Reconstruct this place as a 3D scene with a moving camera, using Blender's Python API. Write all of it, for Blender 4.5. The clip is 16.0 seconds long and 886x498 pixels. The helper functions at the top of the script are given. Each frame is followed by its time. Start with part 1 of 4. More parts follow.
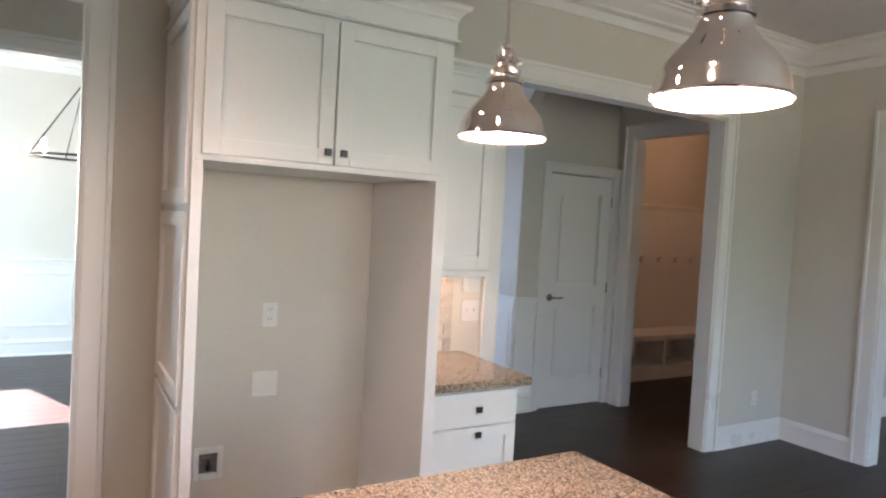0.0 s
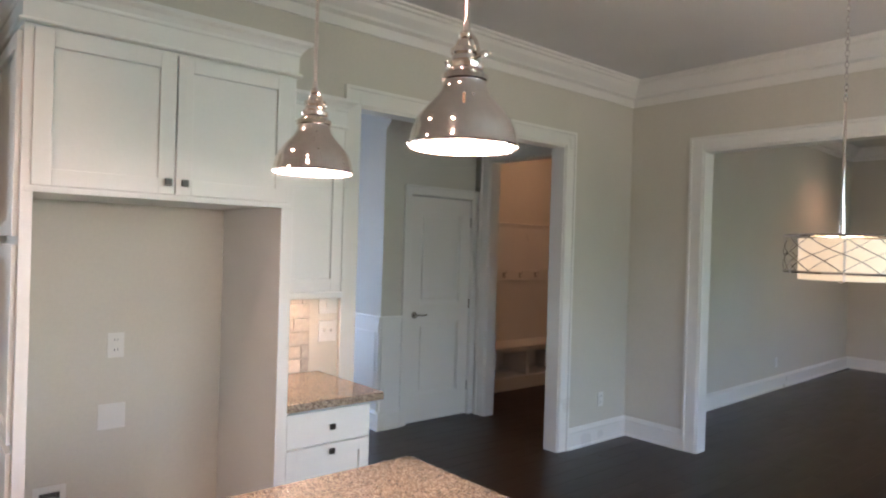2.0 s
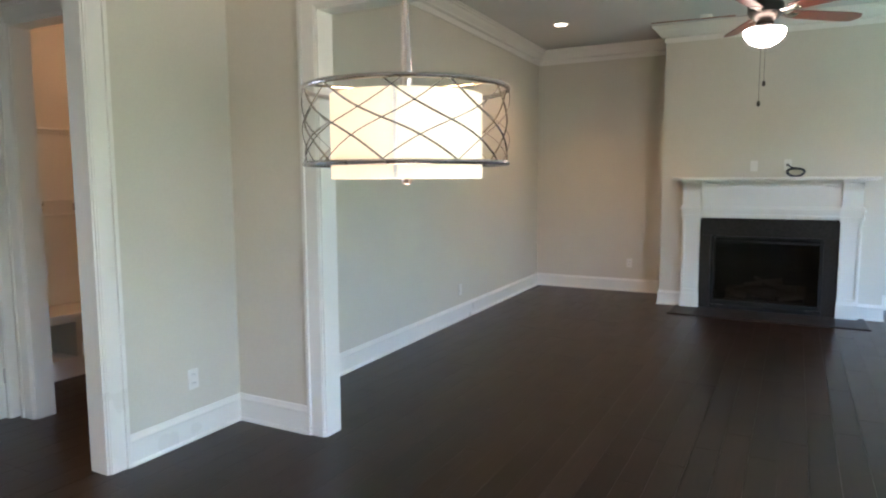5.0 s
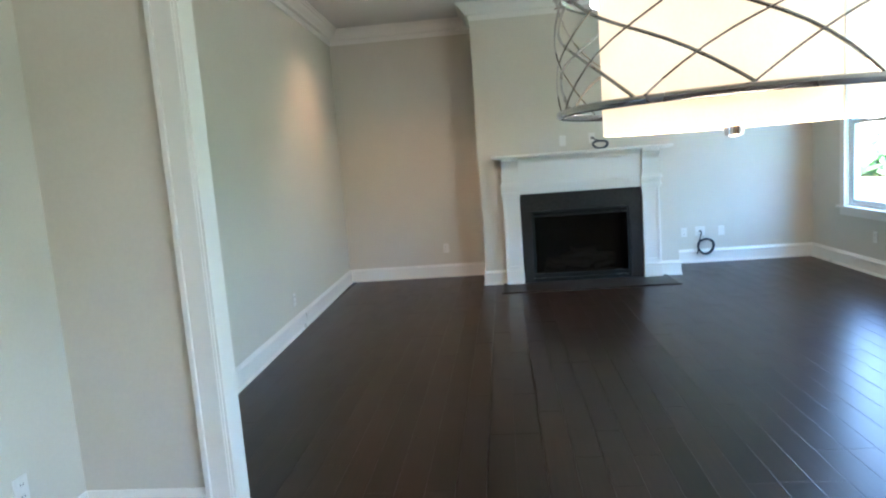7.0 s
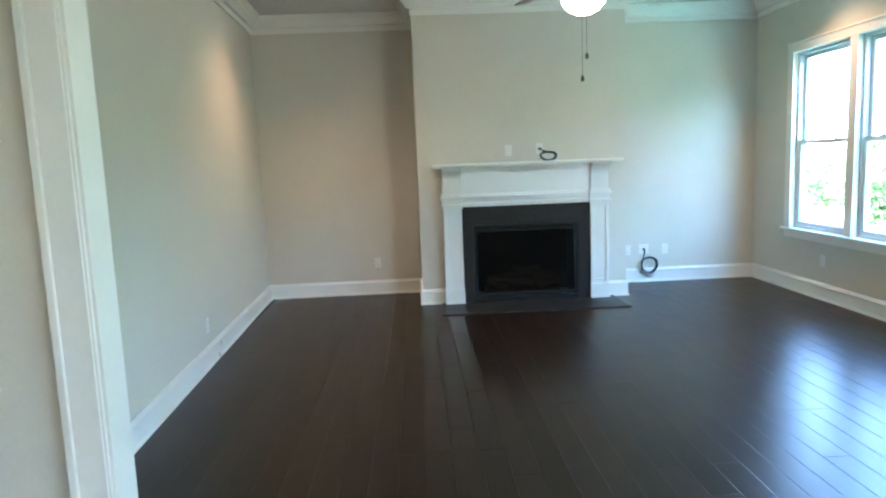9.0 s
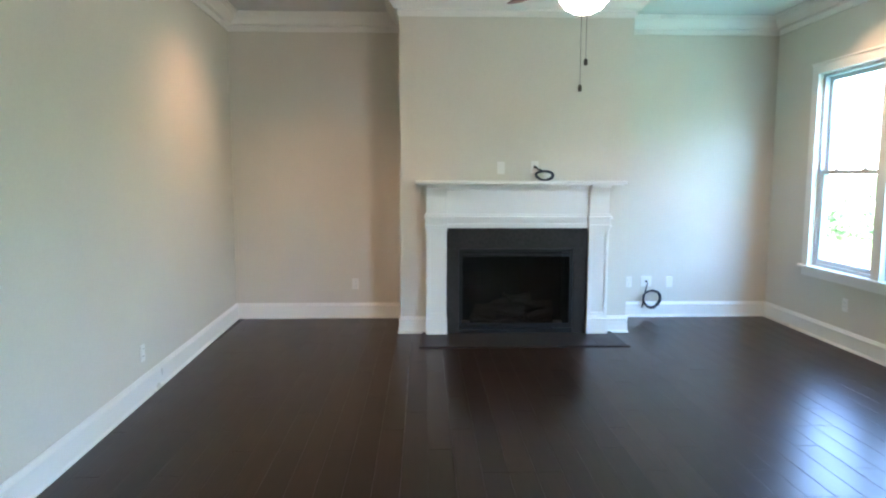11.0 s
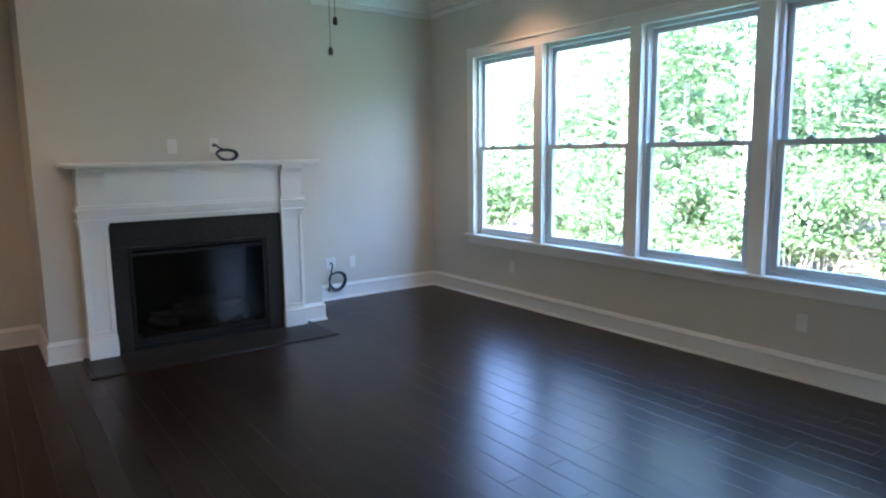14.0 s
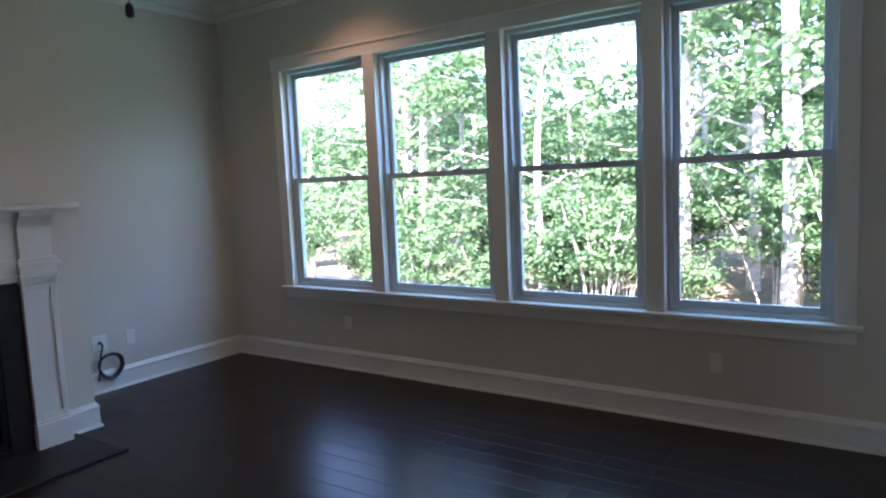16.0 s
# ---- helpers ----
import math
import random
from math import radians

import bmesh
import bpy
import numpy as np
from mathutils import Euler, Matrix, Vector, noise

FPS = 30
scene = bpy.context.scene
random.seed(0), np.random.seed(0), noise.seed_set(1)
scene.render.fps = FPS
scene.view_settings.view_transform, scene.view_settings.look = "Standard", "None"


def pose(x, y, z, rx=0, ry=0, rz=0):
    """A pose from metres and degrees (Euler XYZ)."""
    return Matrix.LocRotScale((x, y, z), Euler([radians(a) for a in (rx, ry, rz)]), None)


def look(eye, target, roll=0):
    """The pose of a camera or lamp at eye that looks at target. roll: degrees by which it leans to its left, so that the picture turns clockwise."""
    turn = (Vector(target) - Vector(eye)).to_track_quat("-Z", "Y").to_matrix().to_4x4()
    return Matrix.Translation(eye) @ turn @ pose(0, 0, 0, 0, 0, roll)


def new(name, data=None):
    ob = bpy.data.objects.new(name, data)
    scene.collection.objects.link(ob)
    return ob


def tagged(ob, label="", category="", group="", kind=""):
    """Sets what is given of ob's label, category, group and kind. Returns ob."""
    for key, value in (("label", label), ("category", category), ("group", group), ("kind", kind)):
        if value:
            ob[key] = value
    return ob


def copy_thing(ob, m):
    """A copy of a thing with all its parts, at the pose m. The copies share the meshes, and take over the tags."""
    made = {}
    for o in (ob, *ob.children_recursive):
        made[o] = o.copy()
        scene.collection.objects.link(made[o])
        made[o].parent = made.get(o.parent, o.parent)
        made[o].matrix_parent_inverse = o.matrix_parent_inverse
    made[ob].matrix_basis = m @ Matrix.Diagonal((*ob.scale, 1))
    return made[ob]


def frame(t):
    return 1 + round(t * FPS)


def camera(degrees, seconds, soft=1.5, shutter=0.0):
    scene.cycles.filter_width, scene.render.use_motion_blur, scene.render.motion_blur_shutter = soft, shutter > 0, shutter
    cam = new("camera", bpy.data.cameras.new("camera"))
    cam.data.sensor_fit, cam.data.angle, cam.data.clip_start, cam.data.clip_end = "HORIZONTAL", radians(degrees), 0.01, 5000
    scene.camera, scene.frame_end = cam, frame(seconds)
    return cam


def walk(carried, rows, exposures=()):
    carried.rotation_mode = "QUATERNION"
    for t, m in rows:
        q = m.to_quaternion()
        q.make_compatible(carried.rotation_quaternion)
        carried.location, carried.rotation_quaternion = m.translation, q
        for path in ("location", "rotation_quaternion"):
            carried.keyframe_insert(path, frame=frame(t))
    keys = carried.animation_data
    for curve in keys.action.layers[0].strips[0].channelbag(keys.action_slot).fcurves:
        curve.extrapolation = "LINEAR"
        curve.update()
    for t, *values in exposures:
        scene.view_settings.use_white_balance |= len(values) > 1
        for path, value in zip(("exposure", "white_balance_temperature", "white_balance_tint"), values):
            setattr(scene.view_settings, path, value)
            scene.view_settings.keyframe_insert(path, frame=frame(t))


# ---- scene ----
cam = camera(67.8, 16.0, soft=2.2)
PATH = [
    (0, (0.552, 0.839, 1.563), (1.566, 2.561, 1.484), 3.2),
    (0.5, (0.521, 0.728, 1.587), (1.66, 2.372, 1.543), 2.9),
    (1, (0.494, 0.679, 1.604), (1.734, 2.248, 1.579), 3.3),
    (1.5, (0.504, 0.617, 1.6), (1.866, 2.083, 1.591), 2.5),
    (2, (0.596, 0.597, 1.584), (1.892, 2.12, 1.58), 1.7),
    (2.5, (0.89, 0.625, 1.554), (2.091, 2.224, 1.524), 0.7),
    (3, (1.215, 0.644, 1.522), (2.541, 2.14, 1.454), 0.4),
    (3.5, (1.552, 0.667, 1.527), (3.015, 2.028, 1.447), 0.9),
    (4, (1.919, 0.77, 1.509), (3.58, 1.877, 1.39), 0.4),
    (4.5, (2.303, 0.812, 1.484), (4.007, 1.845, 1.318), -0.5),
    (5, (2.635, 0.92, 1.486), (4.39, 1.857, 1.276), -0.3),
    (5.2, (2.779, 1.027, 1.472), (4.602, 1.82, 1.259), -0.3),
    (7.3, (3.03, 2.169, 1.468), (5.007, 2.293, 1.193), -4.4),
    (7.5, (3.053, 2.248, 1.474), (5.031, 2.314, 1.19), -4.3),
    (8, (3.183, 2.438, 1.496), (5.165, 2.379, 1.236), -3.6),
    (8.5, (3.431, 2.432, 1.503), (5.412, 2.322, 1.246), -3.6),
    (9, (3.684, 2.329, 1.517), (5.665, 2.256, 1.257), -2.3),
    (11.3, (4.412, 2.082, 1.531), (6.399, 2.012, 1.315), 0.7),
    (11.5, (4.473, 2.14, 1.534), (6.457, 2.042, 1.302), 1.7),
    (12, (4.587, 2.294, 1.561), (6.546, 1.97, 1.321), 1.0),
    (12.5, (4.593, 2.468, 1.52), (6.531, 2.035, 1.287), -0.1),
    (13, (4.685, 2.658, 1.535), (6.558, 2.018, 1.244), -0.8),
    (13.5, (4.914, 2.825, 1.533), (6.632, 1.84, 1.259), -0.6),
    (14, (5.108, 2.698, 1.529), (6.716, 1.543, 1.243), -0.7),
    (14.5, (5.407, 2.581, 1.527), (6.891, 1.27, 1.245), -0.4),
    (15, (5.73, 2.444, 1.512), (7.074, 0.994, 1.212), -0.7),
    (15.5, (6.061, 2.3, 1.522), (7.324, 0.771, 1.264), -0.9),
    (16, (6.361, 2.296, 1.519), (7.475, 0.647, 1.315), -2.6),
]
walk(cam, [(t, look(eye, target, roll)) for t, eye, target, roll in PATH],
     [(0, 4.47, 6350, 29), (2.5, 4.45, 6350, 28), (3.5, 4.48, 6150, 24), (4.2, 4.92, 6300, 23), (5, 5.15, 6350, 22), (7.5, 5.42, 5750, 13), (9, 5.52, 5750, 10), (11.5, 5.6, 6100, 20), (12.5, 5.6, 6250, 21), (13, 5.42, 6100, 22), (13.5, 5.03, 5950, 22), (14, 4.58, 5950, 25), (14.5, 4.26, 5900, 28), (16, 3.55, 6150, 30)])

# ---- world, sun, large lights ----
world = bpy.data.worlds.new("sky")
scene.world = world
world.use_nodes = True
wn = world.node_tree.nodes
sky = wn.new("ShaderNodeTexSky")
sky.sky_type, sky.sun_disc = "NISHITA", False
sky.dust_density, sky.ozone_density = 0.3, 3.0
sky.sun_elevation, sky.sun_rotation = radians(40), radians(-23)
world.node_tree.links.new(sky.outputs[0], wn["Background"].inputs[0])
wn["Background"].inputs[1].default_value = 0.15

SUN_AT = Vector((-0.30, 0.70, 0.65)).normalized()


def lamp(name, kind, energy, colour, m, size=0.1, size_y=None):
    data = bpy.data.lights.new(name, kind)
    data.energy, data.color = energy, colour
    if kind == "SUN":
        data.angle = radians(0.5)
    elif kind == "AREA":
        data.shape, data.size, data.size_y = "RECTANGLE", size, size_y or size
    elif kind == "SPOT":
        data.shadow_soft_size, data.spot_size, data.spot_blend = size, radians(122), 0.8
    else:
        data.shadow_soft_size = size
    ob = new(name, data)
    ob.matrix_world = m
    return ob


lamp("sun", "SUN", 5.0, (1, 0.98, 0.94), look(SUN_AT * 60, (0, 0, 0)))
WARM, SKYBLUE = (1, 0.74, 0.54), (0.22, 0.66, 1.0)
# added area lamps boost the daylight: living room windows, breakfast side, front door, dining room
lamp("window_daylight", "AREA", 14, SKYBLUE, look((8.6, -2.5, 3.4), (8.6, 1.6, 0.6)), 4.4, 1.1)
# unseen mint fill below the sill, added to lift ceiling and north wall
lamp("window_ground_light", "AREA", 5.2, (0.36, 1.0, 0.84), look((8.6, -2.35, 0.1), (8.6, 2.6, 3.2)), 4.2, 0.7)
# added fill for the kitchen, set in the unseen south opening
lamp("breakfast_fill", "AREA", 2.1, (0.68, 1.0, 0.95), look((2.6, -1.75, 1.6), (2.6, 3, 1.5)), 3.2, 1.7)
lamp("foyer_daylight", "AREA", 3.6, (0.38, 0.68, 1.0), look((2.55, 8.68, 1.2), (3.5, 5.4, 0.4)), 0.5, 2.1)
lamp("dining_daylight", "AREA", 9, (0.48, 0.9, 1.0), look((-2.4, 7.0, 1.6), (2, 7, 1.2)), 2.6, 1.7)

# ---- materials ----
MATS = {}


def mat(name, base, rough=0.5, metal=0.0, grain=0.0, grain_scale=60.0, stain=0.0, bump=0.0, bump_scale=200.0, spec=0.5, emit=None, power=0.0, vary=0.0, trans=0.0):
    m = bpy.data.materials.new(name)
    m.use_nodes = True
    n, l = m.node_tree.nodes, m.node_tree.links
    b = n["Principled BSDF"]
    b.inputs["Base Color"].default_value = (*base, 1)
    b.inputs["Roughness"].default_value, b.inputs["Metallic"].default_value = rough, metal
    b.inputs["Specular IOR Level"].default_value = spec
    b.inputs["Transmission Weight"].default_value = trans
    co = n.new("ShaderNodeTexCoord")
    if grain or stain or vary:
        fine, wide = n.new("ShaderNodeTexNoise"), n.new("ShaderNodeTexNoise")
        fine.inputs["Scale"].default_value, fine.inputs["Detail"].default_value = grain_scale, 6
        wide.inputs["Scale"].default_value, wide.inputs["Detail"].default_value = 1.7, 3
        for t in (fine, wide):
            l.new(co.outputs["Object"], t.inputs["Vector"])
        hsv = n.new("ShaderNodeHueSaturation")
        hsv.inputs["Color"].default_value = (*base, 1)
        f1, f2, add = n.new("ShaderNodeMapRange"), n.new("ShaderNodeMapRange"), n.new("ShaderNodeMath")
        f1.inputs["From Min"].default_value, f1.inputs["From Max"].default_value = 0.3, 0.7
        f2.inputs["From Min"].default_value, f2.inputs["From Max"].default_value = 0.3, 0.7
        f1.inputs["To Min"].default_value, f1.inputs["To Max"].default_value = 1 - grain, 1 + grain
        f2.inputs["To Min"].default_value, f2.inputs["To Max"].default_value = -stain, stain
        l.new(fine.outputs[0], f1.inputs["Value"]), l.new(wide.outputs[0], f2.inputs["Value"])
        l.new(f1.outputs[0], add.inputs[0]), l.new(f2.outputs[0], add.inputs[1])
        last = add
        if vary:
            info, f3, a2 = n.new("ShaderNodeObjectInfo"), n.new("ShaderNodeMapRange"), n.new("ShaderNodeMath")
            f3.inputs["To Min"].default_value, f3.inputs["To Max"].default_value = -vary, vary
            l.new(info.outputs["Random"], f3.inputs["Value"])
            l.new(last.outputs[0], a2.inputs[0]), l.new(f3.outputs[0], a2.inputs[1])
            last = a2
        l.new(last.outputs[0], hsv.inputs["Value"])
        l.new(hsv.outputs[0], b.inputs["Base Color"])
        rr = n.new("ShaderNodeMapRange")
        rr.inputs["From Min"].default_value, rr.inputs["From Max"].default_value = 0.3, 0.7
        rr.inputs["To Min"].default_value, rr.inputs["To Max"].default_value = max(rough * 0.85, 0.02), min(rough * 1.15, 1)
        l.new(wide.outputs[0], rr.inputs["Value"]), l.new(rr.outputs[0], b.inputs["Roughness"])
    if bump:
        t, bp = n.new("ShaderNodeTexNoise"), n.new("ShaderNodeBump")
        t.inputs["Scale"].default_value, t.inputs["Detail"].default_value = bump_scale, 4
        bp.inputs["Strength"].default_value, bp.inputs["Distance"].default_value = bump, 0.002
        l.new(co.outputs["Object"], t.inputs["Vector"]), l.new(t.outputs[0], bp.inputs["Height"])
        l.new(bp.outputs[0], b.inputs["Normal"])
    if emit:
        b.inputs["Emission Color"].default_value, b.inputs["Emission Strength"].default_value = (*emit, 1), power
    MATS[name] = m
    return m


WALL = mat("greige wall paint", (0.565, 0.527, 0.452), 0.55, grain=0.02, stain=0.03, bump=0.25, bump_scale=160, spec=0.3)
CEIL = mat("white ceiling paint", (0.62, 0.61, 0.59), 0.8, grain=0.02, stain=0.03, bump=0.3, bump_scale=120, spec=0.2)
TRIM = mat("white semigloss trim paint", (0.71, 0.685, 0.635), 0.32, grain=0.012, stain=0.02, bump=0.05, bump_scale=90)
CAB = mat("white cabinet paint", (0.74, 0.725, 0.69), 0.38, grain=0.012, stain=0.02, bump=0.04, bump_scale=110)
PLATE = mat("white plastic plate", (0.68, 0.655, 0.61), 0.35, grain=0.01, stain=0.01)
VINYL = mat("white window vinyl", (0.5, 0.53, 0.55), 0.4, grain=0.015, stain=0.03)
NICKEL = mat("polished nickel", (0.9, 0.8, 0.73), 0.09, 1.0, grain=0.03, stain=0.04)
STEEL = mat("brushed nickel", (0.42, 0.39, 0.36), 0.28, 1.0, grain=0.05, stain=0.05)
BRONZE = mat("dark bronze", (0.05, 0.042, 0.036), 0.3, 0.8, grain=0.1, stain=0.1)
BLACK = mat("black metal", (0.006, 0.006, 0.006), 0.5, 0.0, spec=0.2, grain=0.1, stain=0.1)
CABLE = mat("dark blue cable jacket", (0.012, 0.018, 0.035), 0.4, grain=0.1, stain=0.05)
CHERRY = mat("reddish fan blade wood", (0.16, 0.045, 0.028), 0.35, grain=0.2, grain_scale=40, stain=0.1)
LOG = mat("ceramic gas log", (0.07, 0.05, 0.035), 0.9, grain=0.4, grain_scale=30, stain=0.2, bump=0.8, bump_scale=60)
DARKGAP = mat("dark gap", (0.03, 0.028, 0.026), 0.8)
BULB = mat("lit bulb", (1, 0.9, 0.75), 0.5, emit=(1, 0.82, 0.6), power=2.4)
GLOBE = mat("lit frosted glass bowl", (0.9, 0.85, 0.8), 0.4, emit=(1, 0.88, 0.74), power=0.9)
DISC = mat("lit recessed lens", (0.9, 0.85, 0.8), 0.4, emit=(1, 0.85, 0.68), power=0.7)
STRIP = mat("lit cabinet strip", (0.9, 0.85, 0.8), 0.4, emit=(1, 0.72, 0.45), power=0.2)
LINER = mat("white shade liner", (0.8, 0.78, 0.74), 0.4, grain=0.01, stain=0.01)
SHADE = mat("lit linen shade", (0.85, 0.78, 0.62), 0.8, grain=0.04, grain_scale=300, stain=0.02, emit=(1, 0.7, 0.34), power=0.022)


def granite():
    m = mat("speckled granite", (0.4, 0.33, 0.25), 0.12)
    n, l = m.node_tree.nodes, m.node_tree.links
    co, vo, no, ramp, r2, mix = (n.new(k) for k in ("ShaderNodeTexCoord", "ShaderNodeTexVoronoi", "ShaderNodeTexNoise", "ShaderNodeValToRGB", "ShaderNodeValToRGB", "ShaderNodeMix"))
    vo.inputs["Scale"].default_value, no.inputs["Scale"].default_value, no.inputs["Detail"].default_value = 240, 60, 5
    l.new(co.outputs["Object"], vo.inputs["Vector"]), l.new(co.outputs["Object"], no.inputs["Vector"])
    sep = n.new("ShaderNodeSeparateColor")
    l.new(vo.outputs["Color"], sep.inputs[0]), l.new(sep.outputs[0], ramp.inputs[0])
    e = ramp.color_ramp.elements
    ramp.color_ramp.interpolation = "CONSTANT"
    e[0].position, e[0].color = 0, (0.07, 0.055, 0.047, 1)
    e[1].position, e[1].color = 0.12, (0.2, 0.155, 0.115, 1)
    for p, c in ((0.36, (0.42, 0.35, 0.28, 1)), (0.6, (0.52, 0.46, 0.385, 1)), (0.85, (0.28, 0.21, 0.17, 1))):
        k = e.new(p)
        k.color = c
    r2.color_ramp.elements[0].color, r2.color_ramp.elements[1].color = (0.55, 0.5, 0.45, 1), (1.15, 1.1, 1.0, 1)
    l.new(no.outputs[0], r2.inputs[0])
    mix.data_type, mix.blend_type = "RGBA", "MULTIPLY"
    mix.inputs[0].default_value = 1
    l.new(ramp.outputs[0], mix.inputs[6]), l.new(r2.outputs[0], mix.inputs[7])
    l.new(mix.outputs[2], n["Principled BSDF"].inputs["Base Color"])
    return m


def slate():
    return mat("dark honed slate", (0.022, 0.0185, 0.016), 0.45, spec=0.15, grain=0.25, grain_scale=35, stain=0.25, bump=0.15, bump_scale=50)


def floorwood():
    """Dark hand-scraped planks, grain along x, each plank a little different."""
    m = mat("dark stained hardwood", (0.02, 0.0125, 0.0095), 0.3, spec=0.23)
    n, l = m.node_tree.nodes, m.node_tree.links
    b = n["Principled BSDF"]
    co, info, mp, no, wide, ramp, hsv, mr, bp, rr = (n.new(k) for k in ("ShaderNodeTexCoord", "ShaderNodeObjectInfo", "ShaderNodeMapping", "ShaderNodeTexNoise", "ShaderNodeTexNoise", "ShaderNodeValToRGB", "ShaderNodeHueSaturation", "ShaderNodeMapRange", "ShaderNodeBump", "ShaderNodeMapRange"))
    mp.inputs["Scale"].default_value = (2.2, 42, 10)
    shift, sep = n.new("ShaderNodeVectorMath"), n.new("ShaderNodeVectorMath")
    shift.operation, sep.operation = "SCALE", "ADD"
    shift.inputs[0].default_value = (37.0, 11.0, 5.0)
    l.new(info.outputs["Random"], shift.inputs["Scale"])
    l.new(co.outputs["Object"], sep.inputs[0]), l.new(shift.outputs[0], sep.inputs[1])
    l.new(sep.outputs[0], mp.inputs[0])
    l.new(mp.outputs[0], no.inputs["Vector"]), l.new(co.outputs["Object"], wide.inputs["Vector"])
    no.inputs["Scale"].default_value, no.inputs["Detail"].default_value = 1.6, 7
    wide.inputs["Scale"].default_value = 2.3
    e = ramp.color_ramp.elements
    e[0].position, e[0].color = 0.3, (0.012, 0.0056, 0.0036, 1)
    e[1].position, e[1].color = 0.75, (0.024, 0.0115, 0.007, 1)
    l.new(no.outputs[0], ramp.inputs[0]), l.new(ramp.outputs[0], hsv.inputs["Color"])
    mr.inputs["To Min"].default_value, mr.inputs["To Max"].default_value = 0.75, 1.3
    l.new(info.outputs["Random"], mr.inputs["Value"]), l.new(mr.outputs[0], hsv.inputs["Value"])
    l.new(hsv.outputs[0], b.inputs["Base Color"])
    rr.inputs["To Min"].default_value, rr.inputs["To Max"].default_value = 0.24, 0.36
    l.new(wide.outputs[0], rr.inputs["Value"]), l.new(rr.outputs[0], b.inputs["Roughness"])
    bp.inputs["Strength"].default_value, bp.inputs["Distance"].default_value = 0.04, 0.002
    l.new(no.outputs[0], bp.inputs["Height"]), l.new(bp.outputs[0], b.inputs["Normal"])
    return m


def clear_glass(name="clear glass", tint=1.0):
    m = bpy.data.materials.new(name)
    m.use_nodes = True
    n, l = m.node_tree.nodes, m.node_tree.links
    tr, gl, mix, lw, pw, sc = (n.new(k) for k in ("ShaderNodeBsdfTransparent", "ShaderNodeBsdfGlossy", "ShaderNodeMixShader", "ShaderNodeLayerWeight", "ShaderNodeMath", "ShaderNodeMath"))
    gl.inputs["Roughness"].default_value = 0.01
    tr.inputs[0].default_value = (tint, tint, tint, 1)
    pw.operation, sc.operation = "POWER", "MULTIPLY_ADD"
    pw.inputs[1].default_value, sc.inputs[1].default_value, sc.inputs[2].default_value = 4.0, 0.3, 0.015
    l.new(lw.outputs["Facing"], pw.inputs[0]), l.new(pw.outputs[0], sc.inputs[0])
    l.new(sc.outputs[0], mix.inputs[0]), l.new(tr.outputs[0], mix.inputs[1]), l.new(gl.outputs[0], mix.inputs[2])
    l.new(mix.outputs[0], n["Material Output"].inputs[0])
    return m


def leaf_mat(name, a, b_):
    m = mat(name, a, 0.5)
    n, l = m.node_tree.nodes, m.node_tree.links
    b = n["Principled BSDF"]
    co, no, ramp, tl, mix = (n.new(k) for k in ("ShaderNodeTexCoord", "ShaderNodeTexNoise", "ShaderNodeValToRGB", "ShaderNodeBsdfTranslucent", "ShaderNodeMixShader"))
    no.inputs["Scale"].default_value, no.inputs["Detail"].default_value = 2.6, 6
    l.new(co.outputs["Object"], no.inputs["Vector"]), l.new(no.outputs[0], ramp.inputs[0])
    e = ramp.color_ramp.elements
    e[0].position, e[0].color, e[1].position, e[1].color = 0.35, (*a, 1), 0.65, (*b_, 1)
    l.new(ramp.outputs[0], b.inputs["Base Color"]), l.new(ramp.outputs[0], tl.inputs[0])
    mix.inputs[0].default_value = 0.45
    l.new(b.outputs[0], mix.inputs[1]), l.new(tl.outputs[0], mix.inputs[2]), l.new(mix.outputs[0], n["Material Output"].inputs[0])
    return m


GRANITE, SLATE, WOOD, GLASS = granite(), slate(), floorwood(), clear_glass()
GLASS_DARK = clear_glass("tinted fire glass", 0.6)
LEAF = leaf_mat("green leaves", (0.06, 0.135, 0.06), (0.15, 0.25, 0.105))
BARK = mat("pale bark", (0.42, 0.39, 0.34), 0.9, grain=0.3, grain_scale=14, stain=0.25, bump=1.0, bump_scale=25)
SOIL = mat("leaf litter ground", (0.17, 0.13, 0.085), 0.95, grain=0.4, grain_scale=9, stain=0.3, bump=1.0, bump_scale=20)
STONE = mat("travertine tile", (0.48, 0.42, 0.35), 0.4, grain=0.15, grain_scale=35, stain=0.1, bump=0.15, bump_scale=60, vary=0.35)
GROUT = mat("grout", (0.42, 0.38, 0.33), 0.9, grain=0.08, stain=0.05)
SIDING = mat("exterior siding", (0.4, 0.38, 0.35), 0.8, grain=0.05, stain=0.05)


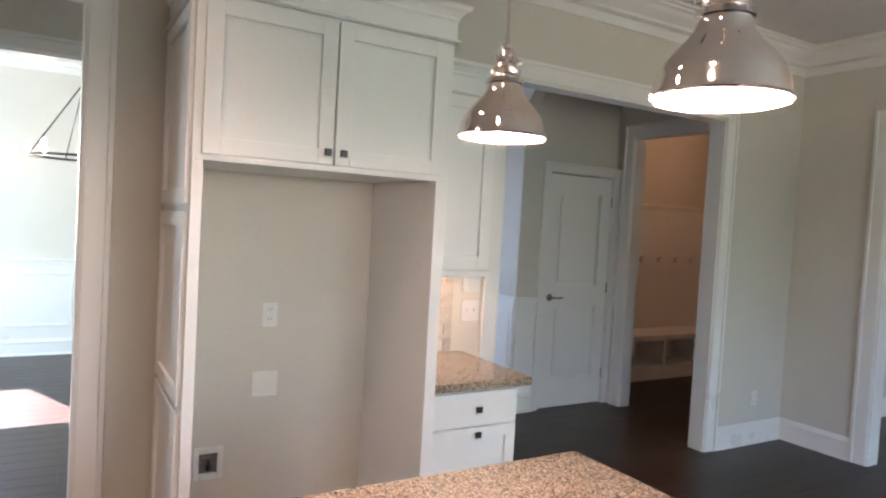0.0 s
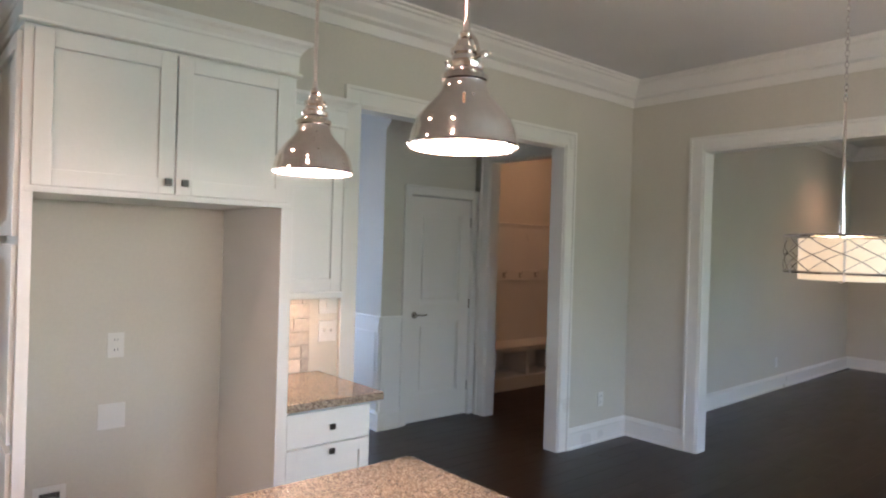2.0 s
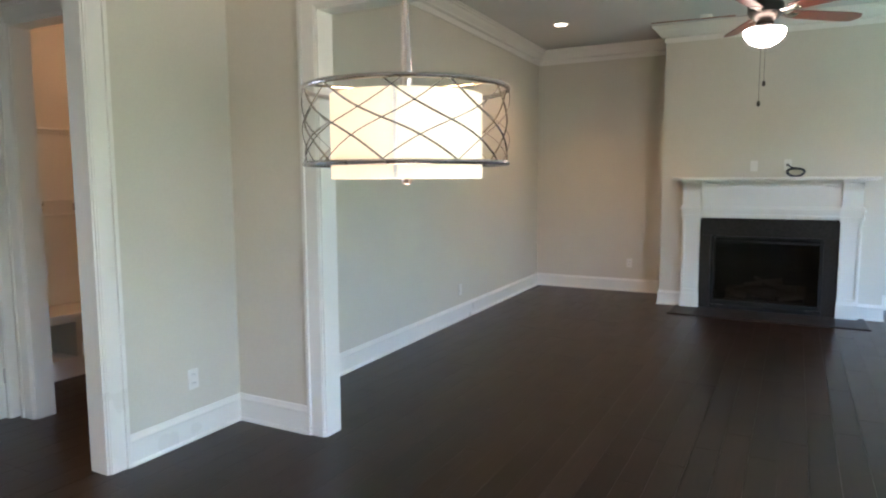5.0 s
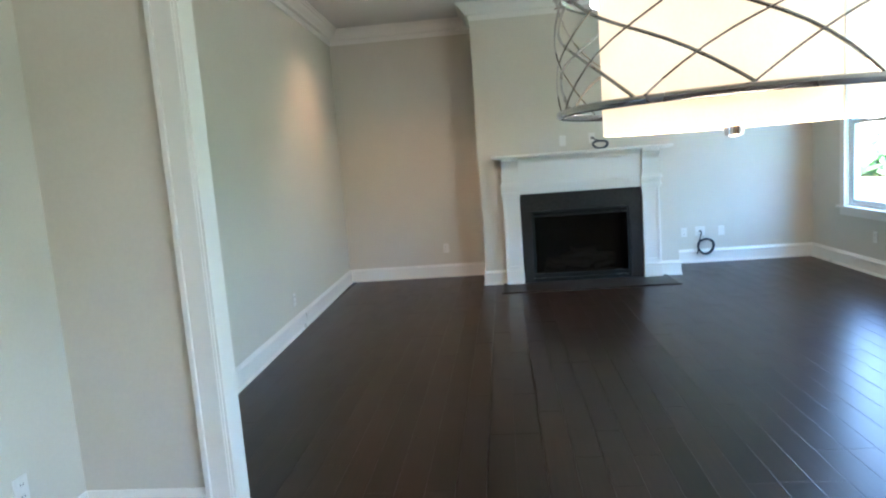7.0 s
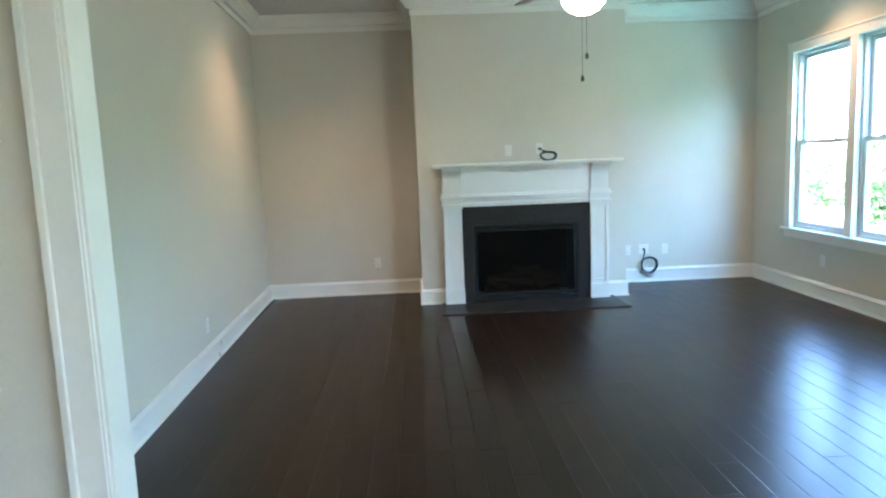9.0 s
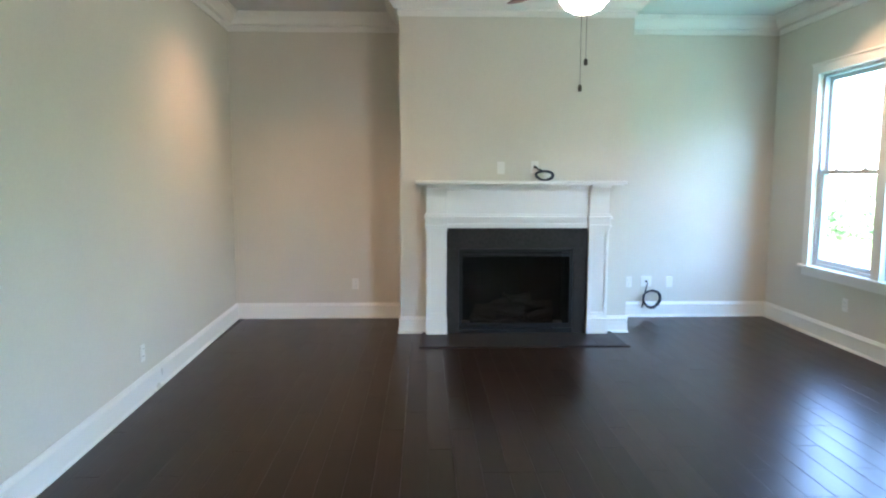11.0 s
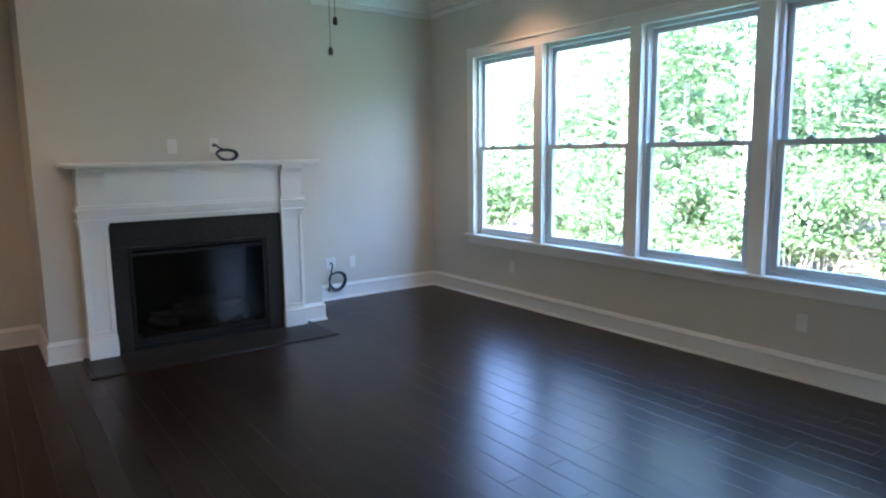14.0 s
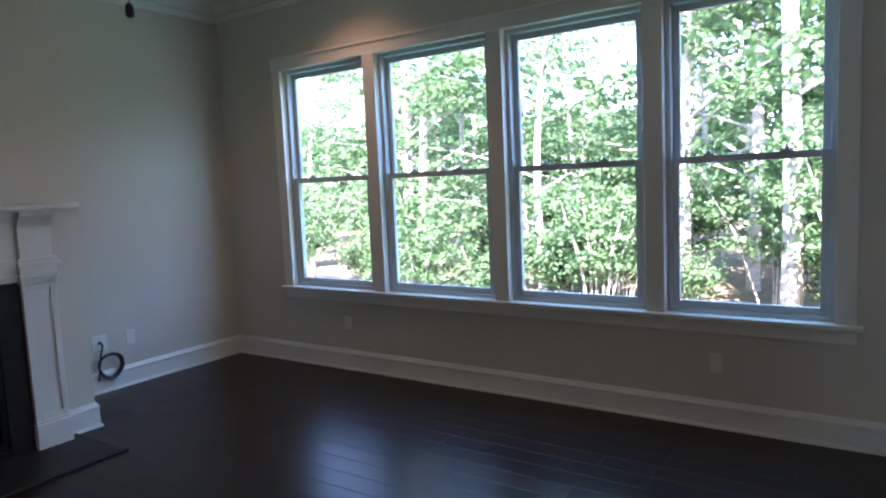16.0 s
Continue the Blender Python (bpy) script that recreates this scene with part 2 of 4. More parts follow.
# ---- building blocks ----
class Build:
    """Gathers shapes into one mesh."""

    def __init__(self):
        self.bm = bmesh.new()

    def box(self, x0, x1, y0, y1, z0, z1, bevel=0.0, m=None):
        v = bmesh.ops.create_cube(self.bm, size=1, matrix=Matrix.Translation(((x0 + x1) / 2, (y0 + y1) / 2, (z0 + z1) / 2)) @ Matrix.Diagonal((x1 - x0, y1 - y0, z1 - z0, 1)))["verts"]
        if bevel:
            es = list({e for p in v for e in p.link_edges})
            r = bmesh.ops.bevel(self.bm, geom=es, offset=bevel, segments=2, affect="EDGES", profile=0.6)
            v = list({p for f in r["faces"] for p in f.verts} | {p for p in v if p.is_valid})
        if m is not None:
            bmesh.ops.transform(self.bm, matrix=m, verts=v)
        return self

    def lathe(self, prof, seg=32, at=(0, 0, 0), m=None):
        rings = []
        m = m or Matrix.Translation(at)
        for r, z in prof:
            rings.append([self.bm.verts.new(m @ Vector((r * math.cos(2 * math.pi * k / seg), r * math.sin(2 * math.pi * k / seg), z))) for k in range(seg)])
        for a, b in zip(rings, rings[1:]):
            for k in range(seg):
                self.bm.faces.new((a[k], a[(k + 1) % seg], b[(k + 1) % seg], b[k]))
        for ring, flip in ((rings[0], True), (rings[-1], False)):
            if (Vector(ring[0].co) - Vector(ring[seg // 2].co)).length > 1e-3 and prof[0][0] != prof[-1][0] or len(prof) == 2:
                self.bm.faces.new(ring[::-1] if flip else ring)
        return self

    def shell(self, prof, seg=32, at=(0, 0, 0)):
        """A lathe with no end caps."""
        m = Matrix.Translation(at)
        rings = [[self.bm.verts.new(m @ Vector((r * math.cos(2 * math.pi * k / seg), r * math.sin(2 * math.pi * k / seg), z))) for k in range(seg)] for r, z in prof]
        for a, b in zip(rings, rings[1:]):
            for k in range(seg):
                self.bm.faces.new((a[k], a[(k + 1) % seg], b[(k + 1) % seg], b[k]))
        return self

    def tube(self, pts, r, seg=8, closed=False, taper=None):
        pts = [Vector(p) for p in pts]
        rings, n = [], len(pts)
        for i, p in enumerate(pts):
            a, b = (pts[i - 1], pts[(i + 1) % n]) if closed else (pts[max(i - 1, 0)], pts[min(i + 1, n - 1)])
            d = (b - a).normalized()
            u = d.orthogonal() if abs(d.z) > 0.99 else d.cross(Vector((0, 0, 1)))
            u.normalize()
            w = d.cross(u)
            rad = r if taper is None else r + (taper - r) * i / (n - 1)
            rings.append([self.bm.verts.new(p + rad * (math.cos(2 * math.pi * k / seg) * u + math.sin(2 * math.pi * k / seg) * w)) for k in range(seg)])
        for i in range(n if closed else n - 1):
            a, b = rings[i], rings[(i + 1) % n]
            for k in range(seg):
                self.bm.faces.new((a[k], a[(k + 1) % seg], b[(k + 1) % seg], b[k]))
        if not closed:
            self.bm.faces.new(rings[0][::-1]), self.bm.faces.new(rings[-1])
        return self

    def prism(self, poly, axis, a, b):
        """A polygon of (u, v) drawn along an axis from a to b: axis x takes (y, z), y takes (x, z), z takes (x, y)."""
        put = {"x": lambda u, v, t: (t, u, v), "y": lambda u, v, t: (u, t, v), "z": lambda u, v, t: (u, v, t)}[axis]
        lo, hi = ([self.bm.verts.new(put(u, v, t)) for u, v in poly] for t in (a, b))
        n = len(poly)
        for k in range(n):
            self.bm.faces.new((lo[k], lo[(k + 1) % n], hi[(k + 1) % n], hi[k]))
        self.bm.faces.new(lo[::-1]), self.bm.faces.new(hi)
        return self

    def mould(self, path, prof, closed=False):
        """A profile of (distance from the wall, height) run along a path of (x, y), the room on its left, with mitred corners."""
        pts, n = [Vector(p) for p in path], len(path)
        rings = []
        for i, p in enumerate(pts):
            da = (p - pts[i - 1]).normalized() if (closed or i) else None
            db = (pts[(i + 1) % n] - p).normalized() if (closed or i < n - 1) else None
            da, db = da or db, db or da
            na, nb = Vector((-da.y, da.x)), Vector((-db.y, db.x))
            q = (na + nb).normalized()
            q /= max(q.dot(na), 0.2)
            rings.append([self.bm.verts.new((p.x + q.x * o, p.y + q.y * o, z)) for o, z in prof])
        k = len(prof)
        for i in range(n if closed else n - 1):
            a, b = rings[i], rings[(i + 1) % n]
            for j in range(k):
                self.bm.faces.new((a[j], b[j], b[(j + 1) % k], a[(j + 1) % k]))
        if not closed:
            self.bm.faces.new(rings[0]), self.bm.faces.new(rings[-1][::-1])
        return self

    def done(self, name, material, parent=None, smooth=False, at=None):
        bmesh.ops.recalc_face_normals(self.bm, faces=self.bm.faces)
        me = bpy.data.meshes.new(name)
        self.bm.to_mesh(me)
        self.bm.free()
        me.materials.append(material)
        if smooth:
            for p in me.polygons:
                p.use_smooth = True
            me.set_sharp_from_angle(angle=radians(38))
        ob = new(name, me)
        if at:
            ob.location = at
        if parent:
            ob.parent = parent
        return ob


def thing(name, at, label, category, group="", kind=""):
    ob = new(name)
    ob.location = at
    ob.empty_display_size = 0.1
    return tagged(ob, label, category, group, kind)


def struct(ob, label, category=""):
    return tagged(ob, label, category, kind="structure")


def slab_with_holes(u0, u1, z0, z1, holes, put):
    """Calls put(u0, u1, z0, z1) for the pieces of a wall round its holes (u0, u1, z0, z1)."""
    us = sorted({u0, u1, *(h[0] for h in holes), *(h[1] for h in holes)})
    for a, b in zip(us, us[1:]):
        cuts = sorted((h[2], h[3]) for h in holes if h[0] <= a and h[1] >= b)
        z = z0
        for lo, hi in cuts:
            if lo > z + 1e-6:
                put(a, b, z, lo)
            z = hi
        if z < z1 - 1e-6:
            put(a, b, z, z1)


def wall_x(name, x0, x1, y0, y1, z1, holes=(), label="greige painted wall"):
    """A wall that runs along x."""
    b = Build()
    slab_with_holes(x0, x1, 0, z1, list(holes), lambda u, v, z, w: b.box(u, v, y0, y1, z, w))
    return struct(b.done(name, WALL), label, "wall")


def wall_y(name, y0, y1, x0, x1, z1, holes=(), label="greige painted wall"):
    b = Build()
    slab_with_holes(y0, y1, 0, z1, list(holes), lambda u, v, z, w: b.box(x0, x1, u, v, z, w))
    return struct(b.done(name, WALL), label, "wall")


def casing(name, axis, face, out, u0, u1, top, width=0.105, bottom=0.0, label="white painted door casing with backband"):
    """A casing round an opening from u0 to u1: flat board, inner bead and raised outer band, proud of the wall face towards out (+1 or -1)."""
    b = Build()

    def piece(a0, a1, z0, z1, t):
        lo, hi = sorted((face, face + out * t))
        if axis == "x":
            b.box(a0, a1, lo, hi, z0, z1, 0.003)
        else:
            b.box(lo, hi, a0, a1, z0, z1, 0.003)
    e = 0.022
    for t, i0, i1 in ((0.017, 0.0, width - e), (0.012, -0.008, 0.004), (0.028, width - e, width)):
        piece(u0 - i1, u0 - i0, bottom, top + i1, t)
        piece(u1 + i0, u1 + i1, bottom, top + i1, t)
        piece(u0 - i0, u1 + i0, top + i0, top + i1, t - 0.0004)
    return struct(b.done(name, TRIM), label, "door casing")


def jamb(name, axis, f0, f1, u0, u1, top, t=0.018):
    """The boards that line an opening through a wall from f0 to f1."""
    b = Build()
    for a0, a1, z0, z1 in ((u0, u0 + t, 0, top - t), (u1 - t, u1, 0, top - t), (u0, u1, top - t, top)):
        if axis == "x":
            b.box(a0, a1, f0, f1, z0, z1)
        else:
            b.box(f0, f1, a0, a1, z0, z1)
    return struct(b.done(name, TRIM), "white painted jamb lining the opening", "door jamb")


BASE_PROF = [(0, 0), (0.03, 0), (0.03, 0.006), (0.026, 0.016), (0.019, 0.02), (0.017, 0.125), (0.021, 0.13), (0.021, 0.138), (0.014, 0.15), (0.008, 0.166), (0, 0.166)]


def crown_prof(z_ceiling, drop, out):
    h, o = drop, out
    shape = [(0, 0), (0.012, 0), (0.016, 0.05), (0.022, 0.3), (0.3, 0.36), (0.34, 0.44), (0.62, 0.66), (0.72, 0.8), (0.84, 0.83), (0.86, 0.9), (1, 0.93), (1, 1), (0, 1)]
    return [(0.012 + o * u if i not in (0, 12) else 0, z_ceiling - h + h * v - 0.002) for i, (u, v) in enumerate(shape)]


def baseboard(name, path):
    return struct(Build().mould(path, BASE_PROF).done(name, TRIM), "tall white painted baseboard with shoe moulding", "baseboard")


def crown(name, path, z, drop, out, closed=False):
    return struct(Build().mould(path, crown_prof(z, drop, out), closed).done(name, TRIM), "white painted crown moulding", "crown moulding")


# ---- structure ----
YK, X2 = 3.935, 5.575           # kitchen wall face, wall to the living room
LX0, LX1, LY0, LY1 = 5.705, 11.418, -1.70, 4.105
ZK, ZL, ZH = 3.05, 3.2, 3.05
KX0 = -2.0
HALL = (2.745, 4.675, 2.42)     # opening to the hall
PANTRY = (-0.75, 0.645, 2.42)   # opening to the dining side
LIV = (-0.95, 3.275, 2.425)     # opening to the living room

wall_x("wall_north", KX0, LX0 - 0.003, YK, YK + 0.125, 3.3, [(HALL[0], HALL[1], 0, HALL[2]), (PANTRY[0], PANTRY[1], 0, PANTRY[2])])
wall_y("wall_east_kitchen", LY0 - 0.15, YK, X2, LX0, 3.3, [(LIV[0], LIV[1], 0, LIV[2])])
LYA = 3.915                    # the living room wall is a little out of square
struct(Build().prism([(LX0, LYA), (LX1, LY1), (LX1 + 0.15, LY1), (LX1 + 0.15, LY1 + 0.14), (LX0, LY1 + 0.14)], "z", 0, 3.3).done("wall_north_living", WALL), "greige painted wall", "wall")
wall_y("wall_stub_living", YK + 0.125, LY1 + 0.14, X2 + 0.002, LX0 - 0.002, 3.3)
wall_y("wall_east_living", LY0 - 0.15, LY1, LX1, LX1 + 0.15, 3.3)
WX0, WX1, WZ0, WZ1 = 6.575, 10.632, 0.66, 2.508
# KWIN: unseen opening that lets sky light into the kitchen
KWIN = (1.0, 4.2, 0.75, 2.45)
wall_x("wall_south", KX0, LX1, LY0 - 0.15, LY0, 3.3, [(WX0, WX1, WZ0, WZ1), KWIN])
wall_y("wall_west", LY0 - 0.15, 9.0, KX0 - 0.15 - 1.0, KX0 - 1.0, 3.3, [(6.0, 8.1, 0.5, 2.4)])
wall_y("wall_west_kitchen", LY0, YK, KX0 - 0.12, KX0, 3.3)
# hall, mudroom, foyer and dining room behind the kitchen wall
YH = 5.235
wall_x("wall_closet", 3.868, 4.93, YH, YH + 0.11, 3.3, [(4.147, 4.913, 0, 2.065)])
wall_y("wall_foyer", YH + 0.11, 9.0, 3.868, 3.99, 3.3)
wall_y("wall_mudroom", YK + 0.125, YH + 0.11, 4.965, 5.085, 3.3, [(4.16, 5.075, 0, 2.42)])
wall_x("wall_mudroom_back", 4.93, 8.0, 6.15, 6.27, 3.3)
wall_y("wall_mudroom_end", LY1 + 0.14, 6.15, 7.9, 8.0, 3.3)
wall_y("wall_mudroom_side", YH + 0.11, 6.15, 4.965, 5.085, 3.3)
wall_y("wall_closet_end", 6.27, 8.6, 4.93, 5.05, 3.3)
wall_y("wall_foyer_west", YK + 0.125, 9.0, 2.1, 2.22, 3.3)
wall_x("wall_front", KX0 - 1.0, 5.0, 8.6, 8.75, 3.3, [(2.3, 2.78, 0.0, 2.4), (-1.9, -0.2, 1.3, 2.42)])
wall_x("wall_dining", KX0 - 1.0, 2.1, 5.36, 5.48, 3.3, [(-1.0, 1.15, 0, 2.42)])
# header with clipped corners between the foyer and the back hall
b = Build()
b.prism([(YK + 0.125, 2.58), (YK + 0.25, 2.72), (YH - 0.13, 2.72), (YH - 0.002, 2.58), (YH - 0.002, 3.04), (YK + 0.125, 3.04)], "x", 3.868, 3.985)
struct(b.done("header", WALL), "painted header with clipped corners over the hall", "wall header")

# unseen slab added before the front wall, shades the foyer from the sun
struct(Build().box(0.4, 5.2, 9.1, 12.7, 2.9, 3.05).done("roof_porch", SIDING), "plain unseen slab added to keep the sun out of the foyer", "roof")

# ceilings
struct(Build().box(KX0, LX0 - 0.06, LY0, YK + 0.06, ZK, ZK + 0.1).done("ceiling", CEIL), "white painted kitchen ceiling", "ceiling")
struct(Build().box(LX0 - 0.06, LX1, LY0, LY1 + 0.02, ZL, ZL + 0.1).done("ceiling_living", CEIL), "white painted living room ceiling", "ceiling")
struct(Build().box(KX0 - 1.0, 8.0, YK + 0.06, 8.7, ZH, ZH + 0.1).done("ceiling_hall", CEIL), "white painted hall ceiling", "ceiling")
struct(Build().box(KX0 - 1.3, LX1 + 0.4, LY0 - 0.35, 9.1, 3.3, 3.4).done("roof_deck", SIDING), "roof deck over the rooms", "roof")
struct(Build().box(KX0 - 1.15, LX1 + 0.15, LY0 - 0.15, 9.0, -0.25, -0.022).done("floor", DARKGAP), "dark stained hardwood plank floor", "floor")

# crown mouldings
crown("crown_kitchen", [(KX0, LY0), (X2, LY0), (X2, YK), (KX0, YK)], ZK, 0.197, 0.15, True)
CH = (10.695, 0.085, 2.307)
crown("crown_living", [(LX0, LY0), (LX1, LY0), (LX1, CH[1]), (CH[0], CH[1]), (CH[0], CH[2]), (LX1, CH[2]), (LX1, LY1), (LX0, LYA)], ZL, 0.178, 0.13, True)
crown("crown_foyer", [(3.868, YH + 0.0), (3.868, 8.6)], ZH, 0.17, 0.12)
crown("crown_dining", [(2.1, 8.6), (KX0 - 1.0, 8.6)], ZH, 0.2, 0.13)
crown("crown_dining_hall", [(2.1, 5.36), (KX0 - 1.0, 5.36)], ZH, 0.2, 0.13)

# casings and jambs
casing("casing_hall", "x", YK, -1, *HALL)
jamb("jamb_hall", "x", YK - 0.001, YK + 0.126, *HALL)
casing("casing_pantry", "x", YK, -1, *PANTRY)
jamb("jamb_pantry", "x", YK - 0.001, YK + 0.126, *PANTRY)
casing("casing_living", "y", X2, -1, *LIV)
casing("casing_living_inner", "y", LX0, 1, *LIV)
jamb("jamb_living", "y", X2 - 0.001, LX0 + 0.001, *LIV)
casing("casing_mudroom", "y", 4.965, -1, 4.16, 5.075, 2.42)
jamb("jamb_mudroom", "y", 4.964, 5.086, 4.16, 5.075, 2.42)
casing("casing_dining", "x", 5.36, -1, -1.0, 1.15, 2.42, 0.09)
jamb("jamb_dining", "x", 5.359, 5.481, -1.0, 1.15, 2.42)
casing("casing_closet", "x", YH, -1, 4.153, 4.907, 2.058, 0.075)
jamb("jamb_closet", "x", YH - 0.001, YH + 0.11, 4.147, 4.913, 2.065)

# chimney breast with a hole for the firebox
FB = (0.633, 1.743, 0.06, 0.841)
b = Build()
slab_with_holes(CH[1], CH[2], 0, 3.3, [(FB[0] - 0.02, FB[1] + 0.02, 0.03, FB[3] + 0.02)], lambda u, v, z, w: b.box(CH[0], LX1, u, v, z, w))
struct(b.done("wall_chimney", WALL), "greige painted chimney breast", "wall")

# baseboards, the room on the left of each run
baseboard("baseboard_corner", [(X2, LIV[1] + 0.106), (X2, YK), (HALL[1] + 0.106, YK)])
baseboard("baseboard_kitchen", [(2.535, YK), (2.635, YK)][::-1])
baseboard("baseboard_pantry", [(0.955, YK), (PANTRY[1] + 0.106, YK)])
baseboard("baseboard_living", [(LX0, LY0), (LX1, LY0), (LX1, CH[1]), (CH[0], CH[1]), (CH[0], 0.3)])
baseboard("baseboard_living_north", [(CH[0], 2.058), (CH[0], CH[2]), (LX1, CH[2]), (LX1, LY1), (LX0, LYA), (LX0, LIV[1] + 0.11)])
baseboard("baseboard_hall", [(4.078, YH), (3.868, YH), (3.868, 8.6)])
baseboard("baseboard_dining", [(2.1, 8.6), (KX0 - 1.0, 8.6)])
baseboard("baseboard_south", [(KX0, LY0), (X2, LY0), (X2, LIV[0] - 0.11)])

# ---- wainscot ----
def wainscot(name, axis, face, out, runs, u0, u1, cap=0.97):
    """Painted lower wall with cap rail and framed panels."""
    b = Build()

    def bx(a0, a1, z0, z1, t, bev=0.0):
        lo, hi = sorted((face, face + out * t))
        b.box(a0, a1, lo, hi, z0, z1, bev) if axis == "x" else b.box(lo, hi, a0, a1, z0, z1, bev)
    bx(u0, u1, 0.16, cap - 0.03, 0.007)
    bx(u0, u1, cap - 0.05, cap - 0.012, 0.016, 0.003)
    bx(u0, u1, cap - 0.014, cap + 0.008, 0.034, 0.005)
    for a, c in runs:
        for i, t in ((0.0, 0.014), (0.014, 0.011)):
            z0, z1, w = 0.29 + i, cap - 0.13 - i, 0.016
            for r in ((a + i, a + i + w, z0, z1), (c - i - w, c - i, z0, z1), (a + i + w, c - i - w, z0, z0 + w), (a + i + w, c - i - w, z1 - w, z1)):
                bx(*r, t, 0.003)
    return struct(b.done(name, TRIM), "white painted wainscot with framed panels", "wainscot")


wainscot("wainscot_foyer", "y", 3.868, -1, [(5.30, 5.86), (5.98, 6.60), (6.72, 7.34), (7.46, 8.1)], YH - 0.03, 8.6)
wainscot("wainscot_hall", "x", YH, -1, [], 3.84, 4.08)
wainscot("wainscot_hall_end", "x", YH, -1, [], 4.982, 4.966 + 0.03)
wainscot("wainscot_dining", "x", 8.6, -1, [(-2.2, -1.1), (-0.9, 0.72), (0.92, 2.0)], KX0 - 1.0, 2.1)


# ---- windows of the living room ----
def sash(parent, name, x0, x1, z0, z1, y, w=0.042, d=0.035):
    b = Build()
    for r in ((x0, x0 + w, z0, z1), (x1 - w, x1, z0, z1), (x0 + w, x1 - w, z0, z0 + w), (x0 + w, x1 - w, z1 - w, z1)):
        b.box(r[0], r[1], y - d, y, r[2], r[3], 0.004)
    b.done(name, VINYL, parent)
    g = Build().box(x0 + w, x1 - w, y - d / 2 - 0.003, y - d / 2 + 0.003, z0 + w, z1 - w).done("pane", GLASS, parent)
    g.visible_shadow = False


def window_units(name, centres, half, z0, z1, y_face):
    for cx in centres:
        t = thing(name, (cx, y_face, z0), "white double-hung window with clear glass", "window", "windows of the living room", "structure")
        b = Build()
        h, zz = half, z1 - z0
        for r in ((-h, -h + 0.03, 0, zz), (h - 0.03, h, 0, zz), (-h + 0.03, h - 0.03, 0, 0.03), (-h + 0.03, h - 0.03, zz - 0.03, zz)):
            b.box(r[0], r[1], -0.13, -0.035, r[2], r[3], 0.003)
        b.done("frame", VINYL, t)
        mid = 0.905
        sash(t, "upper_sash", -h + 0.03, h - 0.03, mid - 0.02, zz - 0.03, -0.085)
        sash(t, "lower_sash", -h + 0.03, h - 0.03, 0.03, mid + 0.022, -0.045)
        for x in (-0.2, 0.2):
            b = Build()
            b.box(x - 0.03, x + 0.03, -0.065, -0.04, mid + 0.022, mid + 0.034, 0.004).lathe([(0.012, 0), (0.012, 0.014), (0.004, 0.018)], 12, (x, -0.05, mid + 0.034))
            b.done("sash_lock", VINYL, t)


MULL = (9.665, 8.57, 7.513)
edges = [(MULL[0] + 0.057, WX1), (MULL[1] + 0.057, MULL[0] - 0.057), (MULL[2] + 0.057, MULL[1] - 0.057), (WX0, MULL[2] - 0.057)]
for i, (a, c) in enumerate(edges):
    window_units("window_%d" % (i + 1), [(a + c) / 2], (c - a) / 2 - 0.001, WZ0 + 0.012, WZ1, LY0)
b = Build()
f = LY0
for a, c in ((WX0 - 0.1, WX0), (WX1, WX1 + 0.1), *((m_ - 0.057, m_ + 0.057) for m_ in MULL)):
    b.box(a, c, f, f + 0.02, WZ0 + 0.014, WZ1, 0.003)
for m_ in MULL:
    b.box(m_ - 0.057, m_ + 0.057, f - 0.13, f - 0.001, WZ0, WZ1)
b.box(WX0 - 0.1, WX1 + 0.1, f, f + 0.0196, WZ1, WZ1 + 0.1, 0.003)
b.box(WX0 - 0.108, WX1 + 0.108, f, f + 0.03, WZ1 + 0.082, WZ1 + 0.104, 0.004)
b.box(WX0 - 0.002, WX1 + 0.002, f - 0.14, f, WZ0 - 0.012, WZ0 + 0.012)
b.box(WX0 - 0.13, WX1 + 0.13, f, f + 0.05, WZ0 - 0.014, WZ0 + 0.014, 0.006)
b.box(WX0 - 0.1, WX1 + 0.1, f, f + 0.018, WZ0 - 0.09, WZ0 - 0.014, 0.004)
struct(b.done("trim_window", TRIM), "white painted window casing, sill and apron", "window trim")

# ---- fireplace ----
fp = thing("fireplace", (CH[0], 1.2, 0.0), "white painted mantel with black gas firebox and slate surround", "fireplace")


def loc(bd, x0, x1, y0, y1, z0, z1, bev=0.0):
    bd.box(x0 - 10.622, x1 - 10.622, y0 - 1.2, y1 - 1.2, z0, z1, bev)


